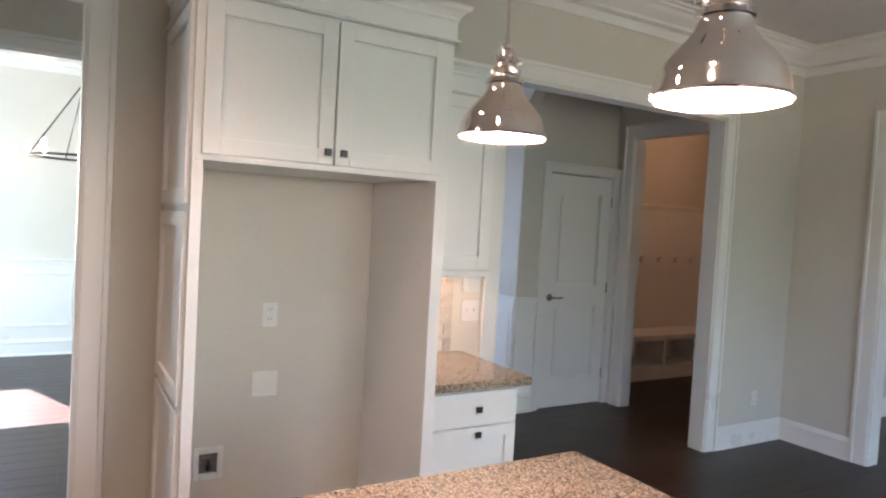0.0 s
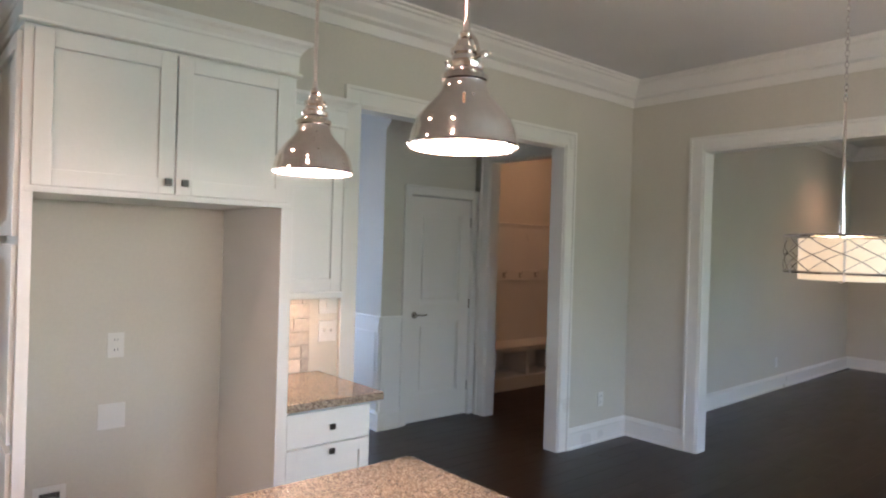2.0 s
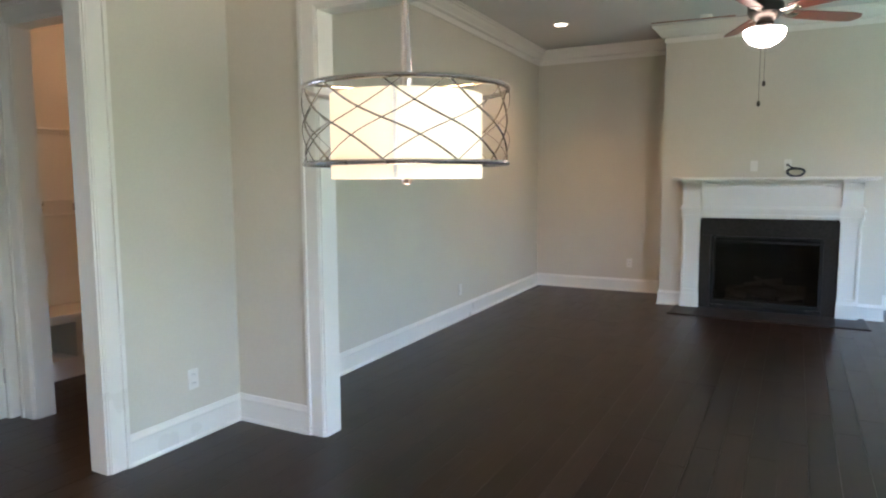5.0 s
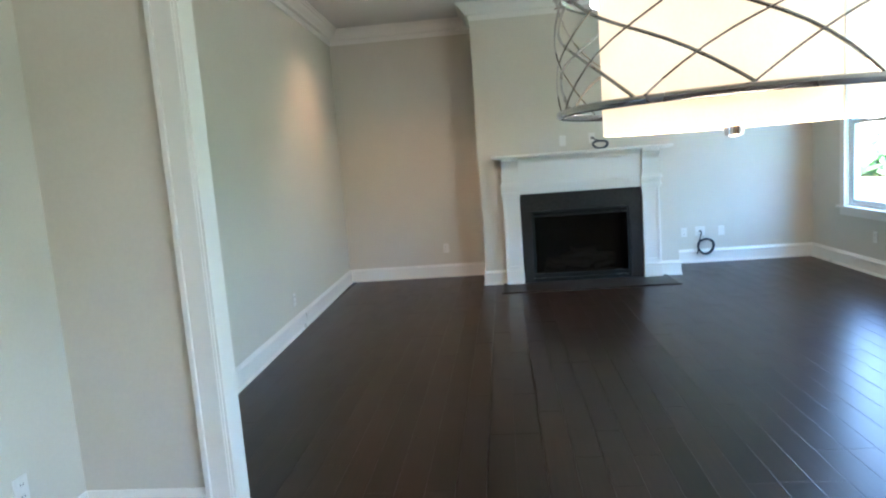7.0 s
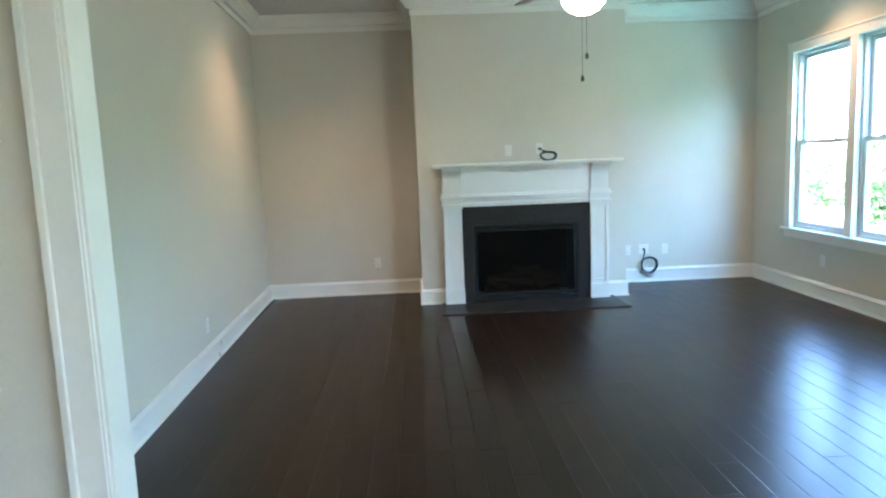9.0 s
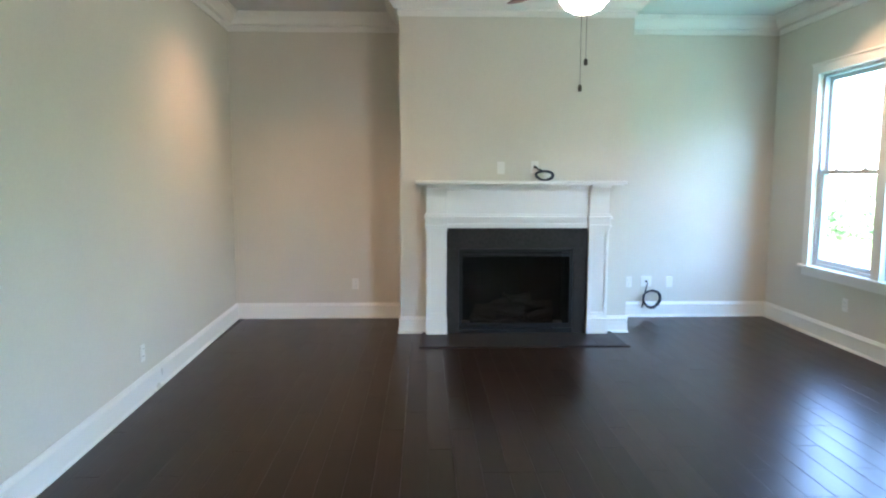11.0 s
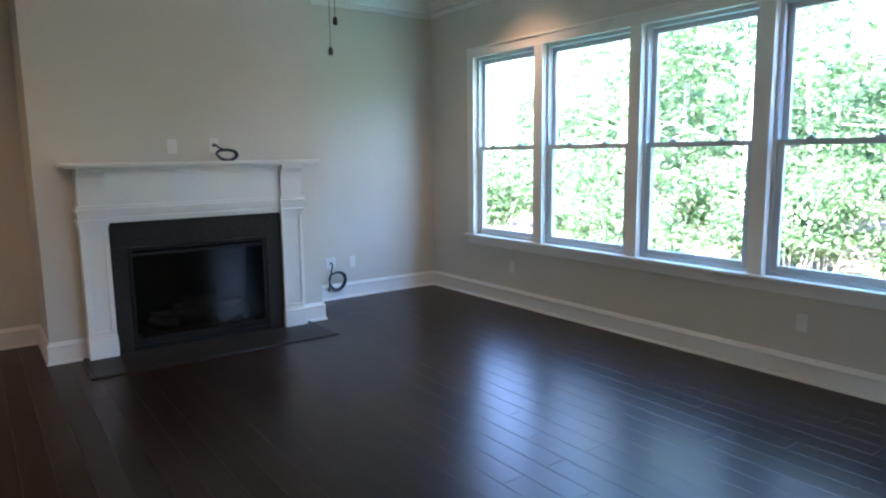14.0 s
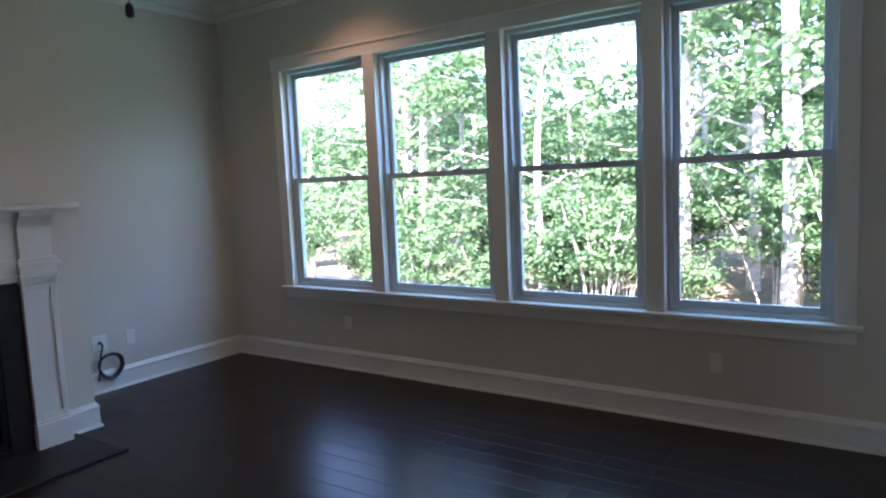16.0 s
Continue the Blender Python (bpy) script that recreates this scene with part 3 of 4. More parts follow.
FACE, SF = 10.622, 10.538
PL, PR = (1.862, 2.055), (0.302, 0.495)
for p0, p1 in (PL, PR):
    b = Build()
    loc(b, 10.525, FACE, p0, p1, 0.012, 1.045)
    loc(b, 10.498, FACE, p0 - 0.006, p1 + 0.006, 0.012, 0.165, 0.004)
    loc(b, 10.51, FACE, p0 - 0.003, p1 + 0.003, 0.165, 0.185, 0.005)
    for q0, q1 in ((p0, p0 + 0.035), (p1 - 0.035, p1)):
        loc(b, 10.513, 10.526, q0, q1, 0.185, 1.02, 0.003)
    loc(b, 10.513, 10.526, p0 + 0.035, p1 - 0.035, 0.185, 0.22, 0.003)
    loc(b, 10.513, 10.526, p0 + 0.035, p1 - 0.035, 0.985, 1.02, 0.003)
    for z0, z1, o in ((1.02, 1.05, 0.012), (1.05, 1.075, 0.03), (1.075, 1.13, 0.016), (1.13, 1.155, 0.042), (1.155, 1.18, 0.022)):
        loc(b, 10.513 - o, FACE, p0 - o * 0.6, p1 + o * 0.6, z0, z1, 0.004)
    loc(b, 10.505, FACE, p0 + 0.004, p1 - 0.004, 1.18, 1.34)
    y0, y1 = p0 - 1.196, p1 - 1.204
    prof = [(0.0, 1.34), (-0.117, 1.34), (-0.12, 1.36), (-0.13, 1.385), (-0.15, 1.41), (-0.165, 1.425), (-0.165, 1.451), (0.0, 1.451)]
    b.prism([(x, z) for x, z in prof], "y", y0, y1)
    b.done("pilaster", TRIM, fp)
b = Build()
loc(b, 10.53, FACE, PR[1], PL[0], 1.042, 1.451)
for z0, z1, o in ((1.042, 1.065, 0.014), (1.065, 1.085, 0.026), (1.10, 1.13, 0.018), (1.13, 1.155, 0.042), (1.155, 1.175, 0.02), (1.40, 1.425, 0.02), (1.425, 1.451, 0.04)):
    loc(b, 10.53 - o, 10.531, PR[1] + 0.002, PL[0] - 0.002, z0, z1, 0.003)
b.done("frieze", TRIM, fp)
b = Build()
loc(b, 10.425, FACE + 0.0, 0.195, 2.13, 1.451, 1.463, 0.003)
loc(b, 10.405, FACE + 0.0, 0.168, 2.157, 1.463, 1.493, 0.006)
b.done("mantel_shelf", TRIM, fp)
b = Build()
for y0, y1, z0, z1 in ((0.495, FB[0], 0.012, FB[3]), (FB[1], 1.862, 0.012, FB[3]), (0.495, 1.862, FB[3], 1.048)):
    loc(b, SF, FACE + 0.001, y0, y1, z0, z1, 0.002)
b.done("surround", SLATE, fp)
for y0, y1 in ((0.495, 1.862), (0.235, 0.493), (1.864, 2.1)):
    b = Build()
    loc(b, 10.05, FACE - 0.001, y0, y1, 0.0, 0.0135, 0.002)
    b.done("hearth_slab", SLATE, fp)
b = Build()
loc(b, 10.028, 10.049, 0.213, 2.122, 0.0, 0.012, 0.004)
loc(b, 10.0495, FACE - 0.1, 0.213, 0.234, 0.0, 0.012, 0.004)
loc(b, 10.0495, FACE - 0.1, 2.101, 2.122, 0.0, 0.012, 0.004)
b.done("hearth_border", WOOD, fp)
b = Build()
# firebox: open black box with frame, louvres
y0, y1, z0, z1 = FB[0], FB[1], 0.02, FB[3]
loc(b, 11.05, 11.07, y0, y1, z0, z1)
loc(b, SF + 0.02, 11.05, y0 - 0.012, y0 + 0.006, z0, z1)
loc(b, SF + 0.02, 11.05, y1 - 0.006, y1 + 0.012, z0, z1)
loc(b, SF + 0.02, 11.05, y0, y1, z1 - 0.006, z1 + 0.012)
loc(b, SF + 0.02, 11.05, y0, y1, z0 - 0.01, z0 + 0.006)
b.done("firebox", BLACK, fp)
b = Build()
for a0, a1, c0, c1 in ((y0 + 0.002, y0 + 0.035, 0.06, z1 - 0.002), (y1 - 0.035, y1 - 0.002, 0.06, z1 - 0.002), (y0 + 0.035, y1 - 0.035, z1 - 0.03, z1 - 0.002), (y0 + 0.035, y1 - 0.035, z1 - 0.075, z1 - 0.05), (y0 + 0.002, y1 - 0.002, 0.014, 0.055), (y0 + 0.035, y1 - 0.035, 0.06, 0.11)):
    loc(b, SF + 0.006, SF + 0.03, a0, a1, c0, c1, 0.003)
b.done("firebox_frame", BLACK, fp)
b = Build()
loc(b, SF + 0.022, SF + 0.026, y0 + 0.03, y1 - 0.03, 0.1, z1 - 0.045)
g = b.done("fire_glass", GLASS_DARK, fp)
b = Build()
rnd = random.Random(4)
for cx, cy, cz, ln, ang, r in ((10.78, 1.32, 0.2, 0.5, 12, 0.055), (10.86, 1.05, 0.2, 0.55, -10, 0.06), (10.72, 1.48, 0.17, 0.26, 35, 0.04), (10.72, 0.92, 0.17, 0.28, -30, 0.045), (10.8, 1.2, 0.29, 0.42, -22, 0.045), (10.76, 1.0, 0.26, 0.3, 24, 0.04), (10.74, 1.24, 0.33, 0.2, 65, 0.025)):
    a = radians(ang)
    pts = []
    for k in range(6):
        s = (k / 5 - 0.5) * ln
        pts.append((cx - FACE + math.sin(a) * s * 0.4 + rnd.uniform(-0.01, 0.01), cy - 1.2 + math.cos(a) * s, cz + math.sin(a) * s * 0.3 + rnd.uniform(-0.012, 0.012)))
    b.tube(pts, r * 1.1, 9, taper=r * 0.8)
loc(b, 10.66, 10.98, 0.8, 1.6, 0.03, 0.12)
tagged(b.done("gas_log", LOG, fp, True), "ceramic gas logs on a grate")


# ---- plates, cables ----
def plate(name, at, axis, out, kind, group="wall plates", wide=0.072, tall=0.116):
    """A wall plate: outlet, switch, toggles or blank; axis is the wall's direction, out the way it faces."""
    words = {"outlet": "white plastic duplex outlet plate on the wall", "blank": "white plastic blank cover plate on the wall", "switch": "white plastic rocker switch plate on the wall", "toggle": "white plastic double toggle switch plate", "jack": "white plastic cable jack plate on the wall"}[kind]
    t = thing(name, at, words, "wall plate", group)
    m = pose(0, 0, 0, 0, 0, {("x", -1): 0, ("x", 1): 180, ("y", -1): -90, ("y", 1): 90}[(axis, out)])
    body = Build().box(-wide / 2, wide / 2, -0.007, 0.0, -tall / 2, tall / 2, 0.0025, m)
    body.done("cover", PLATE, t)
    b = Build()
    if kind == "outlet":
        for z in (-0.024, 0.024):
            Build().box(-0.017, 0.017, -0.0095, -0.006, z - 0.014, z + 0.014, 0.002, m).done("socket", PLATE, t)
        b.bm.free()
        for z in (-0.024, 0.024):
            for x in (-0.007, 0.007):
                Build().box(x - 0.0015, x + 0.0015, -0.0100, -0.009, z - 0.002, z + 0.008, 0, m).done("slot", DARKGAP, t)
    elif kind == "switch":
        b.box(-0.016, 0.016, -0.0105, -0.006, -0.033, 0.033, 0.002, m).done("rocker", PLATE, t)
    elif kind == "toggle":
        for x in (-0.023, 0.023):
            Build().box(x - 0.005, x + 0.005, -0.02, -0.006, -0.004, 0.012, 0.002, m).done("toggle", PLATE, t)
        b.bm.free()
    elif kind == "jack":
        b.box(-0.012, 0.012, -0.012, -0.006, -0.012, 0.012, 0.002, m).done("jack", DARKGAP, t)
    else:
        b.bm.free()
    return t


plate("outlet_plate", (5.216, YK, 0.352), "x", -1, "outlet")
plate("outlet_plate", (1.44, YK, 1.083), "x", -1, "outlet")
plate("blank_plate", (1.43, YK, 0.752), "x", -1, "blank", wide=0.118, tall=0.118)
plate("switch_plate", (2.572, YK, 1.082), "x", -1, "toggle", wide=0.118, tall=0.118)
plate("outlet_plate", (2.572, YK, 1.235), "x", -1, "switch", wide=0.118, tall=0.1)
plate("outlet_plate", (2.14, YK - 0.0125, 1.0), "x", -1, "blank", wide=0.118, tall=0.074)
plate("blank_plate", (CH[0], 1.338, 1.614), "y", -1, "blank")
plate("jack_plate", (CH[0], 1.01, 1.622), "y", -1, "jack")
plate("outlet_plate", (LX1, 2.82, 0.375), "y", -1, "outlet")
plate("outlet_plate", (LX1, -0.165, 0.385), "y", -1, "outlet")
plate("jack_plate", (LX1, -0.36, 0.392), "y", -1, "jack", wide=0.118)
plate("blank_plate", (LX1, -0.617, 0.386), "y", -1, "blank")
plate("outlet_plate", (10.04, LY0, 0.39), "x", 1, "outlet")
plate("outlet_plate", (7.17, LY0, 0.392), "x", 1, "blank")
plate("outlet_plate", (8.80, 4.013, 0.325), "x", -1, "outlet")


def coil(name, at, radius, turns, lead, squash, label, lean):
    """A loop of cable with a lead up to its plate. Leans in the plane of the wall."""
    b = Build()
    pts = []
    rnd = random.Random(7)
    for k in range(turns * 26 + 1):
        a = 2 * math.pi * k / 26 + 1.7
        r = radius + 0.004 * math.sin(3 * a) + 0.0035 * (k // 26)
        pts.append((-0.012 - 0.006 * (k // 26) + 0.004 * math.sin(5 * a) - lean * (1 - math.sin(a)) * radius, r * math.cos(a), r * squash * math.sin(a)))
    b.tube(pts, 0.0095, 8)
    b.tube(lead, 0.0075, 8)
    t = thing(name, at, label, "cable coil", "cable coils")
    b.done("cable", CABLE, t, True)
    return t


coil("cable_coil", (LX1 - 0.022, -0.415, 0.205), 0.088, 4, [(0.0, 0.05, 0.185), (-0.03, 0.055, 0.17), (-0.03, 0.07, 0.11), (-0.022, 0.085, 0.02), (-0.02, 0.098, -0.07), (-0.02, 0.105, -0.1)], 1.0, "coiled dark blue cable hanging from a jack plate", 0.0)
coil("cable_coil", (CH[0] - 0.04, 0.93, 1.5425), 0.075, 4, [(0.03, 0.075, 0.09), (0.0, 0.075, 0.085), (-0.005, 0.055, 0.06), (-0.012, 0.01, 0.045)], 0.52, "coiled dark cable resting on the mantel shelf", 0.35)


# ---- ceiling fan, recessed lights, smoke detector ----
FAN = (8.15, 1.175)
fan = thing("ceiling_fan", (FAN[0], FAN[1], ZL), "ceiling fan with reddish wooden blades and lit glass bowl", "ceiling fan")
b = Build()
b.lathe([(0.0, 0), (0.075, 0), (0.072, -0.03), (0.03, -0.06), (0.0, -0.061)], 28)
b.lathe([(0.012, -0.05), (0.012, -0.41)], 12)
b.lathe([(0.0, -0.395), (0.04, -0.4), (0.1, -0.425), (0.125, -0.455), (0.125, -0.515), (0.1, -0.545), (0.06, -0.575), (0.06, -0.6), (0.1, -0.615), (0.1, -0.63), (0.0, -0.631)], 32)
b.done("motor_housing", BRONZE, fan, True)
for k in range(5):
    a = radians(-122 + 72 * k)
    m = Matrix.Rotation(a, 4, "Z") @ Matrix.Translation((0, 0, -0.51)) @ Matrix.Rotation(radians(-12), 4, "X")
    b = Build()
    poly = [(0.2, -0.05), (0.3, -0.062), (0.7, -0.072), (0.78, -0.06), (0.805, -0.02), (0.805, 0.02), (0.78, 0.06), (0.7, 0.072), (0.3, 0.062), (0.2, 0.05)]
    b.prism(poly, "z", -0.004, 0.004)
    bmesh.ops.transform(b.bm, matrix=m, verts=b.bm.verts)
    b.done("blade", CHERRY, fan)
    b = Build()
    b.box(0.1, 0.26, -0.018, 0.018, -0.012, -0.005, 0.003).box(0.2, 0.26, -0.035, 0.035, -0.011, -0.0045, 0.002)
    bmesh.ops.transform(b.bm, matrix=m, verts=b.bm.verts)
    b.done("blade_bracket", STEEL, fan)
Build().lathe([(0.0, -0.755), (0.05, -0.75), (0.1, -0.725), (0.135, -0.685), (0.145, -0.645), (0.14, -0.632), (0.0, -0.631)], 32).done("glass_bowl", GLOBE, fan, True)
for dy, z0, z1 in ((-0.01, -1.01, -0.745), (0.02, -1.155, -0.745)):
    Build().tube([(-0.03, dy, z0), (-0.03, dy, z1)], 0.0016, 6).done("pull_chain", BRONZE, fan)
for dy, z0 in ((-0.01, -1.045), (0.02, -1.19)):
    Build().lathe([(0.0, 0.0), (0.011, 0.004), (0.0125, 0.02), (0.009, 0.038), (0.0, 0.044)], 12, (-0.03, dy, z0)).done("pull_knob", BRONZE, fan, True)
lamp("fan_lamp", "POINT", 0.25, (1, 0.78, 0.55), Matrix.Translation((FAN[0], FAN[1], ZL - 0.86)), 0.12)

REC = [(9.95, 3.32), (9.75, -1.15)]
for x, y in REC:
    t = thing("recessed_light", (x, y, ZL), "lit round recessed ceiling light with white trim", "recessed light", "recessed lights")
    Build().shell([(0.062, -0.001), (0.066, -0.007), (0.09, -0.006), (0.095, -0.001), (0.062, -0.0012)], 32).done("trim_ring", TRIM, t, True)
    Build().lathe([(0.0, -0.002), (0.062, -0.0021), (0.06, -0.004), (0.0, -0.0041)], 32).done("lens", DISC, t)
    lamp("recessed_lamp", "SPOT", 2.6, (1, 0.62, 0.36), look((x, y, ZL - 0.02), (x, y, 0)), 0.05)
KREC = [(0.35, 2.6), (0.35, 1.1), (0.35, -0.4), (-1.0, 2.6), (-1.0, 1.1), (-1.0, -0.4), (2.6, -0.6)]
for x, y in KREC:
    t = thing("recessed_light", (x, y, ZK), "lit round recessed ceiling light with white trim", "recessed light", "recessed lights")
    Build().shell([(0.062, -0.001), (0.066, -0.007), (0.09, -0.006), (0.095, -0.001), (0.062, -0.0012)], 32).done("trim_ring", TRIM, t, True)
    Build().lathe([(0.0, -0.002), (0.062, -0.0021), (0.06, -0.004), (0.0, -0.0041)], 32).done("lens", DISC, t)
    lamp("recessed_lamp", "SPOT", 3.4, WARM, look((x, y, ZK - 0.02), (x, y, 0)), 0.05)
t = thing("smoke_detector", (10.31, 1.84, ZL), "round white smoke detector on the ceiling", "smoke detector")
Build().lathe([(0.0, 0), (0.065, 0), (0.065, -0.012), (0.055, -0.03), (0.03, -0.036), (0.0, -0.0365)], 28).done("body", PLATE, t, True)


# ---- drum pendant ----
DR = (3.962, 1.722)
dp = thing("drum_pendant", (DR[0], DR[1], ZK), "drum pendant with lit linen shade in a metal cage", "pendant light")
z_top, z_bot, R = 1.69 - ZK, 1.522 - ZK, 0.234
b = Build()
for z in (z_top, z_bot):
    ring = [(R * math.cos(2 * math.pi * k / 64), R * math.sin(2 * math.pi * k / 64), z) for k in range(64)]
    b.tube(ring, 0.0055, 8, True)
rnd = random.Random(11)
for way in (1, -1):
    for k in range(11):
        a0 = 2 * math.pi * (k + 0.3 * rnd.random()) / 11
        span = way * radians(62 + 14 * rnd.random())
        pts = []
        for j in range(13):
            s = j / 12
            a = a0 + span * s
            pts.append(((R + 0.003 * way) * math.cos(a), (R + 0.003 * way) * math.sin(a), z_bot + (z_top - z_bot) * s + 0.007 * math.sin(2 * math.pi * s)))
        b.tube(pts, 0.0013 if way > 0 else 0.0023, 6)
for k in range(3):
    a = 2 * math.pi * k / 3 + 0.4
    b.tube([(0, 0, z_top), (R * math.cos(a), R * math.sin(a), z_top)], 0.003, 6)
b.done("cage", STEEL, dp, True)
SR, s_top, s_bot = 0.175, 1.677 - ZK, 1.488 - ZK
Build().shell([(SR, s_top), (SR, s_bot), (SR - 0.003, s_bot), (SR - 0.003, s_top), (SR, s_top)], 48).done("shade", SHADE, dp, True)
# the strip where the shade's linen overlaps
Build().box(SR - 0.001, SR + 0.0015, -0.004, 0.004, s_bot, s_top, 0, Matrix.Rotation(radians(203), 4, "Z")).done("shade_seam", LINER, dp)
b = Build()
b.lathe([(0.0, s_bot + 0.006), (SR - 0.004, s_bot + 0.006), (SR - 0.004, s_bot + 0.009), (0.0, s_bot + 0.0091)], 48)
b.done("diffuser", SHADE, dp)
b = Build()
b.lathe([(0.0, s_bot - 0.014), (0.012, s_bot - 0.012), (0.014, s_bot), (0.004, s_bot + 0.006), (0.0, s_bot + 0.0061)], 16)
b.done("finial", NICKEL, dp, True)
b = Build()
b.lathe([(0.015, z_top - 0.01), (0.0135, z_top + 0.03), (0.008, z_top + 0.2), (0.006, z_top + 0.62), (0.0, z_top + 0.621)], 16)
Build().lathe([(0.0, -0.03), (0.06, -0.028), (0.066, -0.002), (0.0, -0.001)], 28).done("canopy", NICKEL, dp, True)
b.done("stem", NICKEL, dp, True)
b = Build()
z, i = z_top + 0.622, 0
while z < -0.035:
    lk = [(0.008 * math.cos(a) if i % 2 else 0, 0 if i % 2 else 0.008 * math.cos(a), z + 0.014 + 0.017 * math.sin(a)) for a in (2 * math.pi * k / 12 for k in range(12))]
    b.tube(lk, 0.002, 5, True)
    z, i = z + 0.026, i + 1
b.done("chain", STEEL, dp)
lamp("drum_lamp", "POINT", 0.65, (1, 0.8, 0.56), Matrix.Translation((DR[0], DR[1], 1.62)), 0.05)
lamp("drum_lamp", "POINT", 0.32, (1, 0.8, 0.56), Matrix.Translation((DR[0], DR[1], 1.43)), 0.1)


# ---- bell pendants over the island ----
def bell_pendant(at):
    t = thing("bell_pendant", (at[0], at[1], ZK), "polished nickel bell pendant, lit, on a stem", "pendant light", "pendants over the island")
    z0 = at[2] - ZK      # rim
    outer = [(0.1, 0), (0.1015, 0.004), (0.097, 0.012), (0.094, 0.03), (0.086, 0.05), (0.07, 0.07), (0.053, 0.088), (0.043, 0.102), (0.0395, 0.115), (0.039, 0.125)]
    Build().shell([(r, z0 + z) for r, z in outer], 48).done("shade", NICKEL, t, True)
    Build().shell([(r - 0.0025, z0 + z) for r, z in outer[1:]], 48).done("liner", LINER, t, True)
    b = Build()
    b.lathe([(0.038, z0 + 0.118), (0.043, z0 + 0.121), (0.043, z0 + 0.13), (0.036, z0 + 0.134), (0.032, z0 + 0.14), (0.034, z0 + 0.144), (0.034, z0 + 0.152), (0.026, z0 + 0.157), (0.023, z0 + 0.166), (0.027, z0 + 0.17), (0.027, z0 + 0.178), (0.014, z0 + 0.183), (0.01, z0 + 0.196), (0.013, z0 + 0.2), (0.013, z0 + 0.206), (0.007, z0 + 0.212), (0.007, z0 + 0.224), (0.0045, z0 + 0.23), (0.0045, -0.02), (0.0, -0.0199)], 28)
    Build().lathe([(0.0, -0.025), (0.055, -0.022), (0.062, -0.002), (0.0, -0.001)], 28).done("canopy", NICKEL, t, True)
    arc = [(0.0, 0.034 * math.cos(a), z0 + 0.16 + 0.045 * math.sin(a)) for a in (math.pi * k / 14 for k in range(15))]
    b.tube(arc, 0.0035, 6)
    for s in (-1, 1):
        b.tube([(0, s * 0.026, z0 + 0.16), (0, s * 0.046, z0 + 0.16)], 0.004, 8)
        b.lathe([(0.0, -0.007), (0.006, -0.005), (0.0075, 0), (0.006, 0.005), (0.0, 0.007)], 12, (0, s * 0.049, z0 + 0.16))
    b.done("fitter", NICKEL, t, True)
    Build().lathe([(0.0, z0 + 0.008), (0.02, z0 + 0.013), (0.03, z0 + 0.03), (0.028, z0 + 0.05), (0.014, z0 + 0.085), (0.0, z0 + 0.086)], 20).done("bulb", BULB, t, True)
    lamp("pendant_lamp", "POINT", 1.1, (1, 0.8, 0.66), Matrix.Translation((at[0], at[1], at[2] + 0.0)), 0.025)


bell_pendant((1.392, 1.486, 1.765))
bell_pendant((1.412, 2.067, 1.76))


# ---- kitchen ----
def shaker(parent, name, axis, face, out, u0, u1, z0, z1, rail=0.06, t=0.019, m=CAB):
    """A framed panel: stiles and rails with a recessed field."""
    b = Build()

    def bx(a0, a1, c0, c1, d0, d1, bev):
        lo, hi = sorted((face + out * d0, face + out * d1))
        b.box(a0, a1, lo, hi, c0, c1, bev) if axis == "x" else b.box(lo, hi, a0, a1, c0, c1, bev)
    for a0, a1, c0, c1 in ((u0, u0 + rail, z0, z1), (u1 - rail, u1, z0, z1), (u0 + rail, u1 - rail, z0, z0 + rail), (u0 + rail, u1 - rail, z1 - rail, z1)):
        bx(a0, a1, c0, c1, 0.0, t, 0.0018)
    bx(u0 + rail - 0.003, u1 - rail + 0.003, z0 + rail - 0.003, z1 - rail + 0.003, 0.0, max(t - 0.015, 0.002), 0)
    return b.done(name, m, parent)


def knob(parent, x, y, z):
    b = Build().lathe([(0.006, 0.0), (0.006, 0.016), (0.0, 0.0161)], 12, m=Matrix.Translation((x, y, z)) @ Matrix.Rotation(radians(90), 4, "X"))
    b.box(x - 0.014, x + 0.014, y - 0.028, y - 0.015, z - 0.014, z + 0.014, 0.004)
    return b.done("knob", BRONZE, parent)


def cab_crown(b, x0, x1, y0, y1, z, ends):
    """Frieze, bead and cornice on a cabinet, run round its front and free ends."""
    prof = [(0, z), (0.014, z), (0.02, z + 0.006), (0.016, z + 0.014), (0.006, z + 0.018), (0.006, z + 0.09), (0.012, z + 0.096), (0.014, z + 0.108), (0.03, z + 0.128), (0.046, z + 0.138), (0.05, z + 0.142), (0.05, z + 0.156), (0, z + 0.156)]
    path = [(x1, y1)] * ends[1] + [(x1, y0), (x0, y0)] + [(x0, y1)] * ends[0]
    b.mould(path[::-1], [(-o, zz) for o, zz in prof])


# refrigerator enclosure
FX0, FX1, FY = 0.955, 1.997, 3.29
fr = thing("fridge_cabinet", (0, 0, 0), "white painted cabinet over an empty refrigerator alcove", "cabinet")
b = Build()
b.box(FX0, FX0 + 0.04, FY, YK - 0.001, 0, 2.34, 0.002).box(FX1 - 0.055, FX1, FY, YK - 0.001, 0, 2.34, 0.002)
b.box(FX0 + 0.04, FX1 - 0.055, FY, YK - 0.001, 1.745, 2.34)
b.box(FX0 + 0.012, FX1 - 0.012, FY - 0.003, FY, 1.738, 1.756, 0.002)
b.done("body", CAB, fr)
b = Build()
cab_crown(b, FX0, FX1, FY - 0.004, YK - 0.002, 2.325, (1, 1))
b.box(FX0, FX1, FY, YK - 0.002, 2.325, 2.47)
b.done("cornice", CAB, fr)
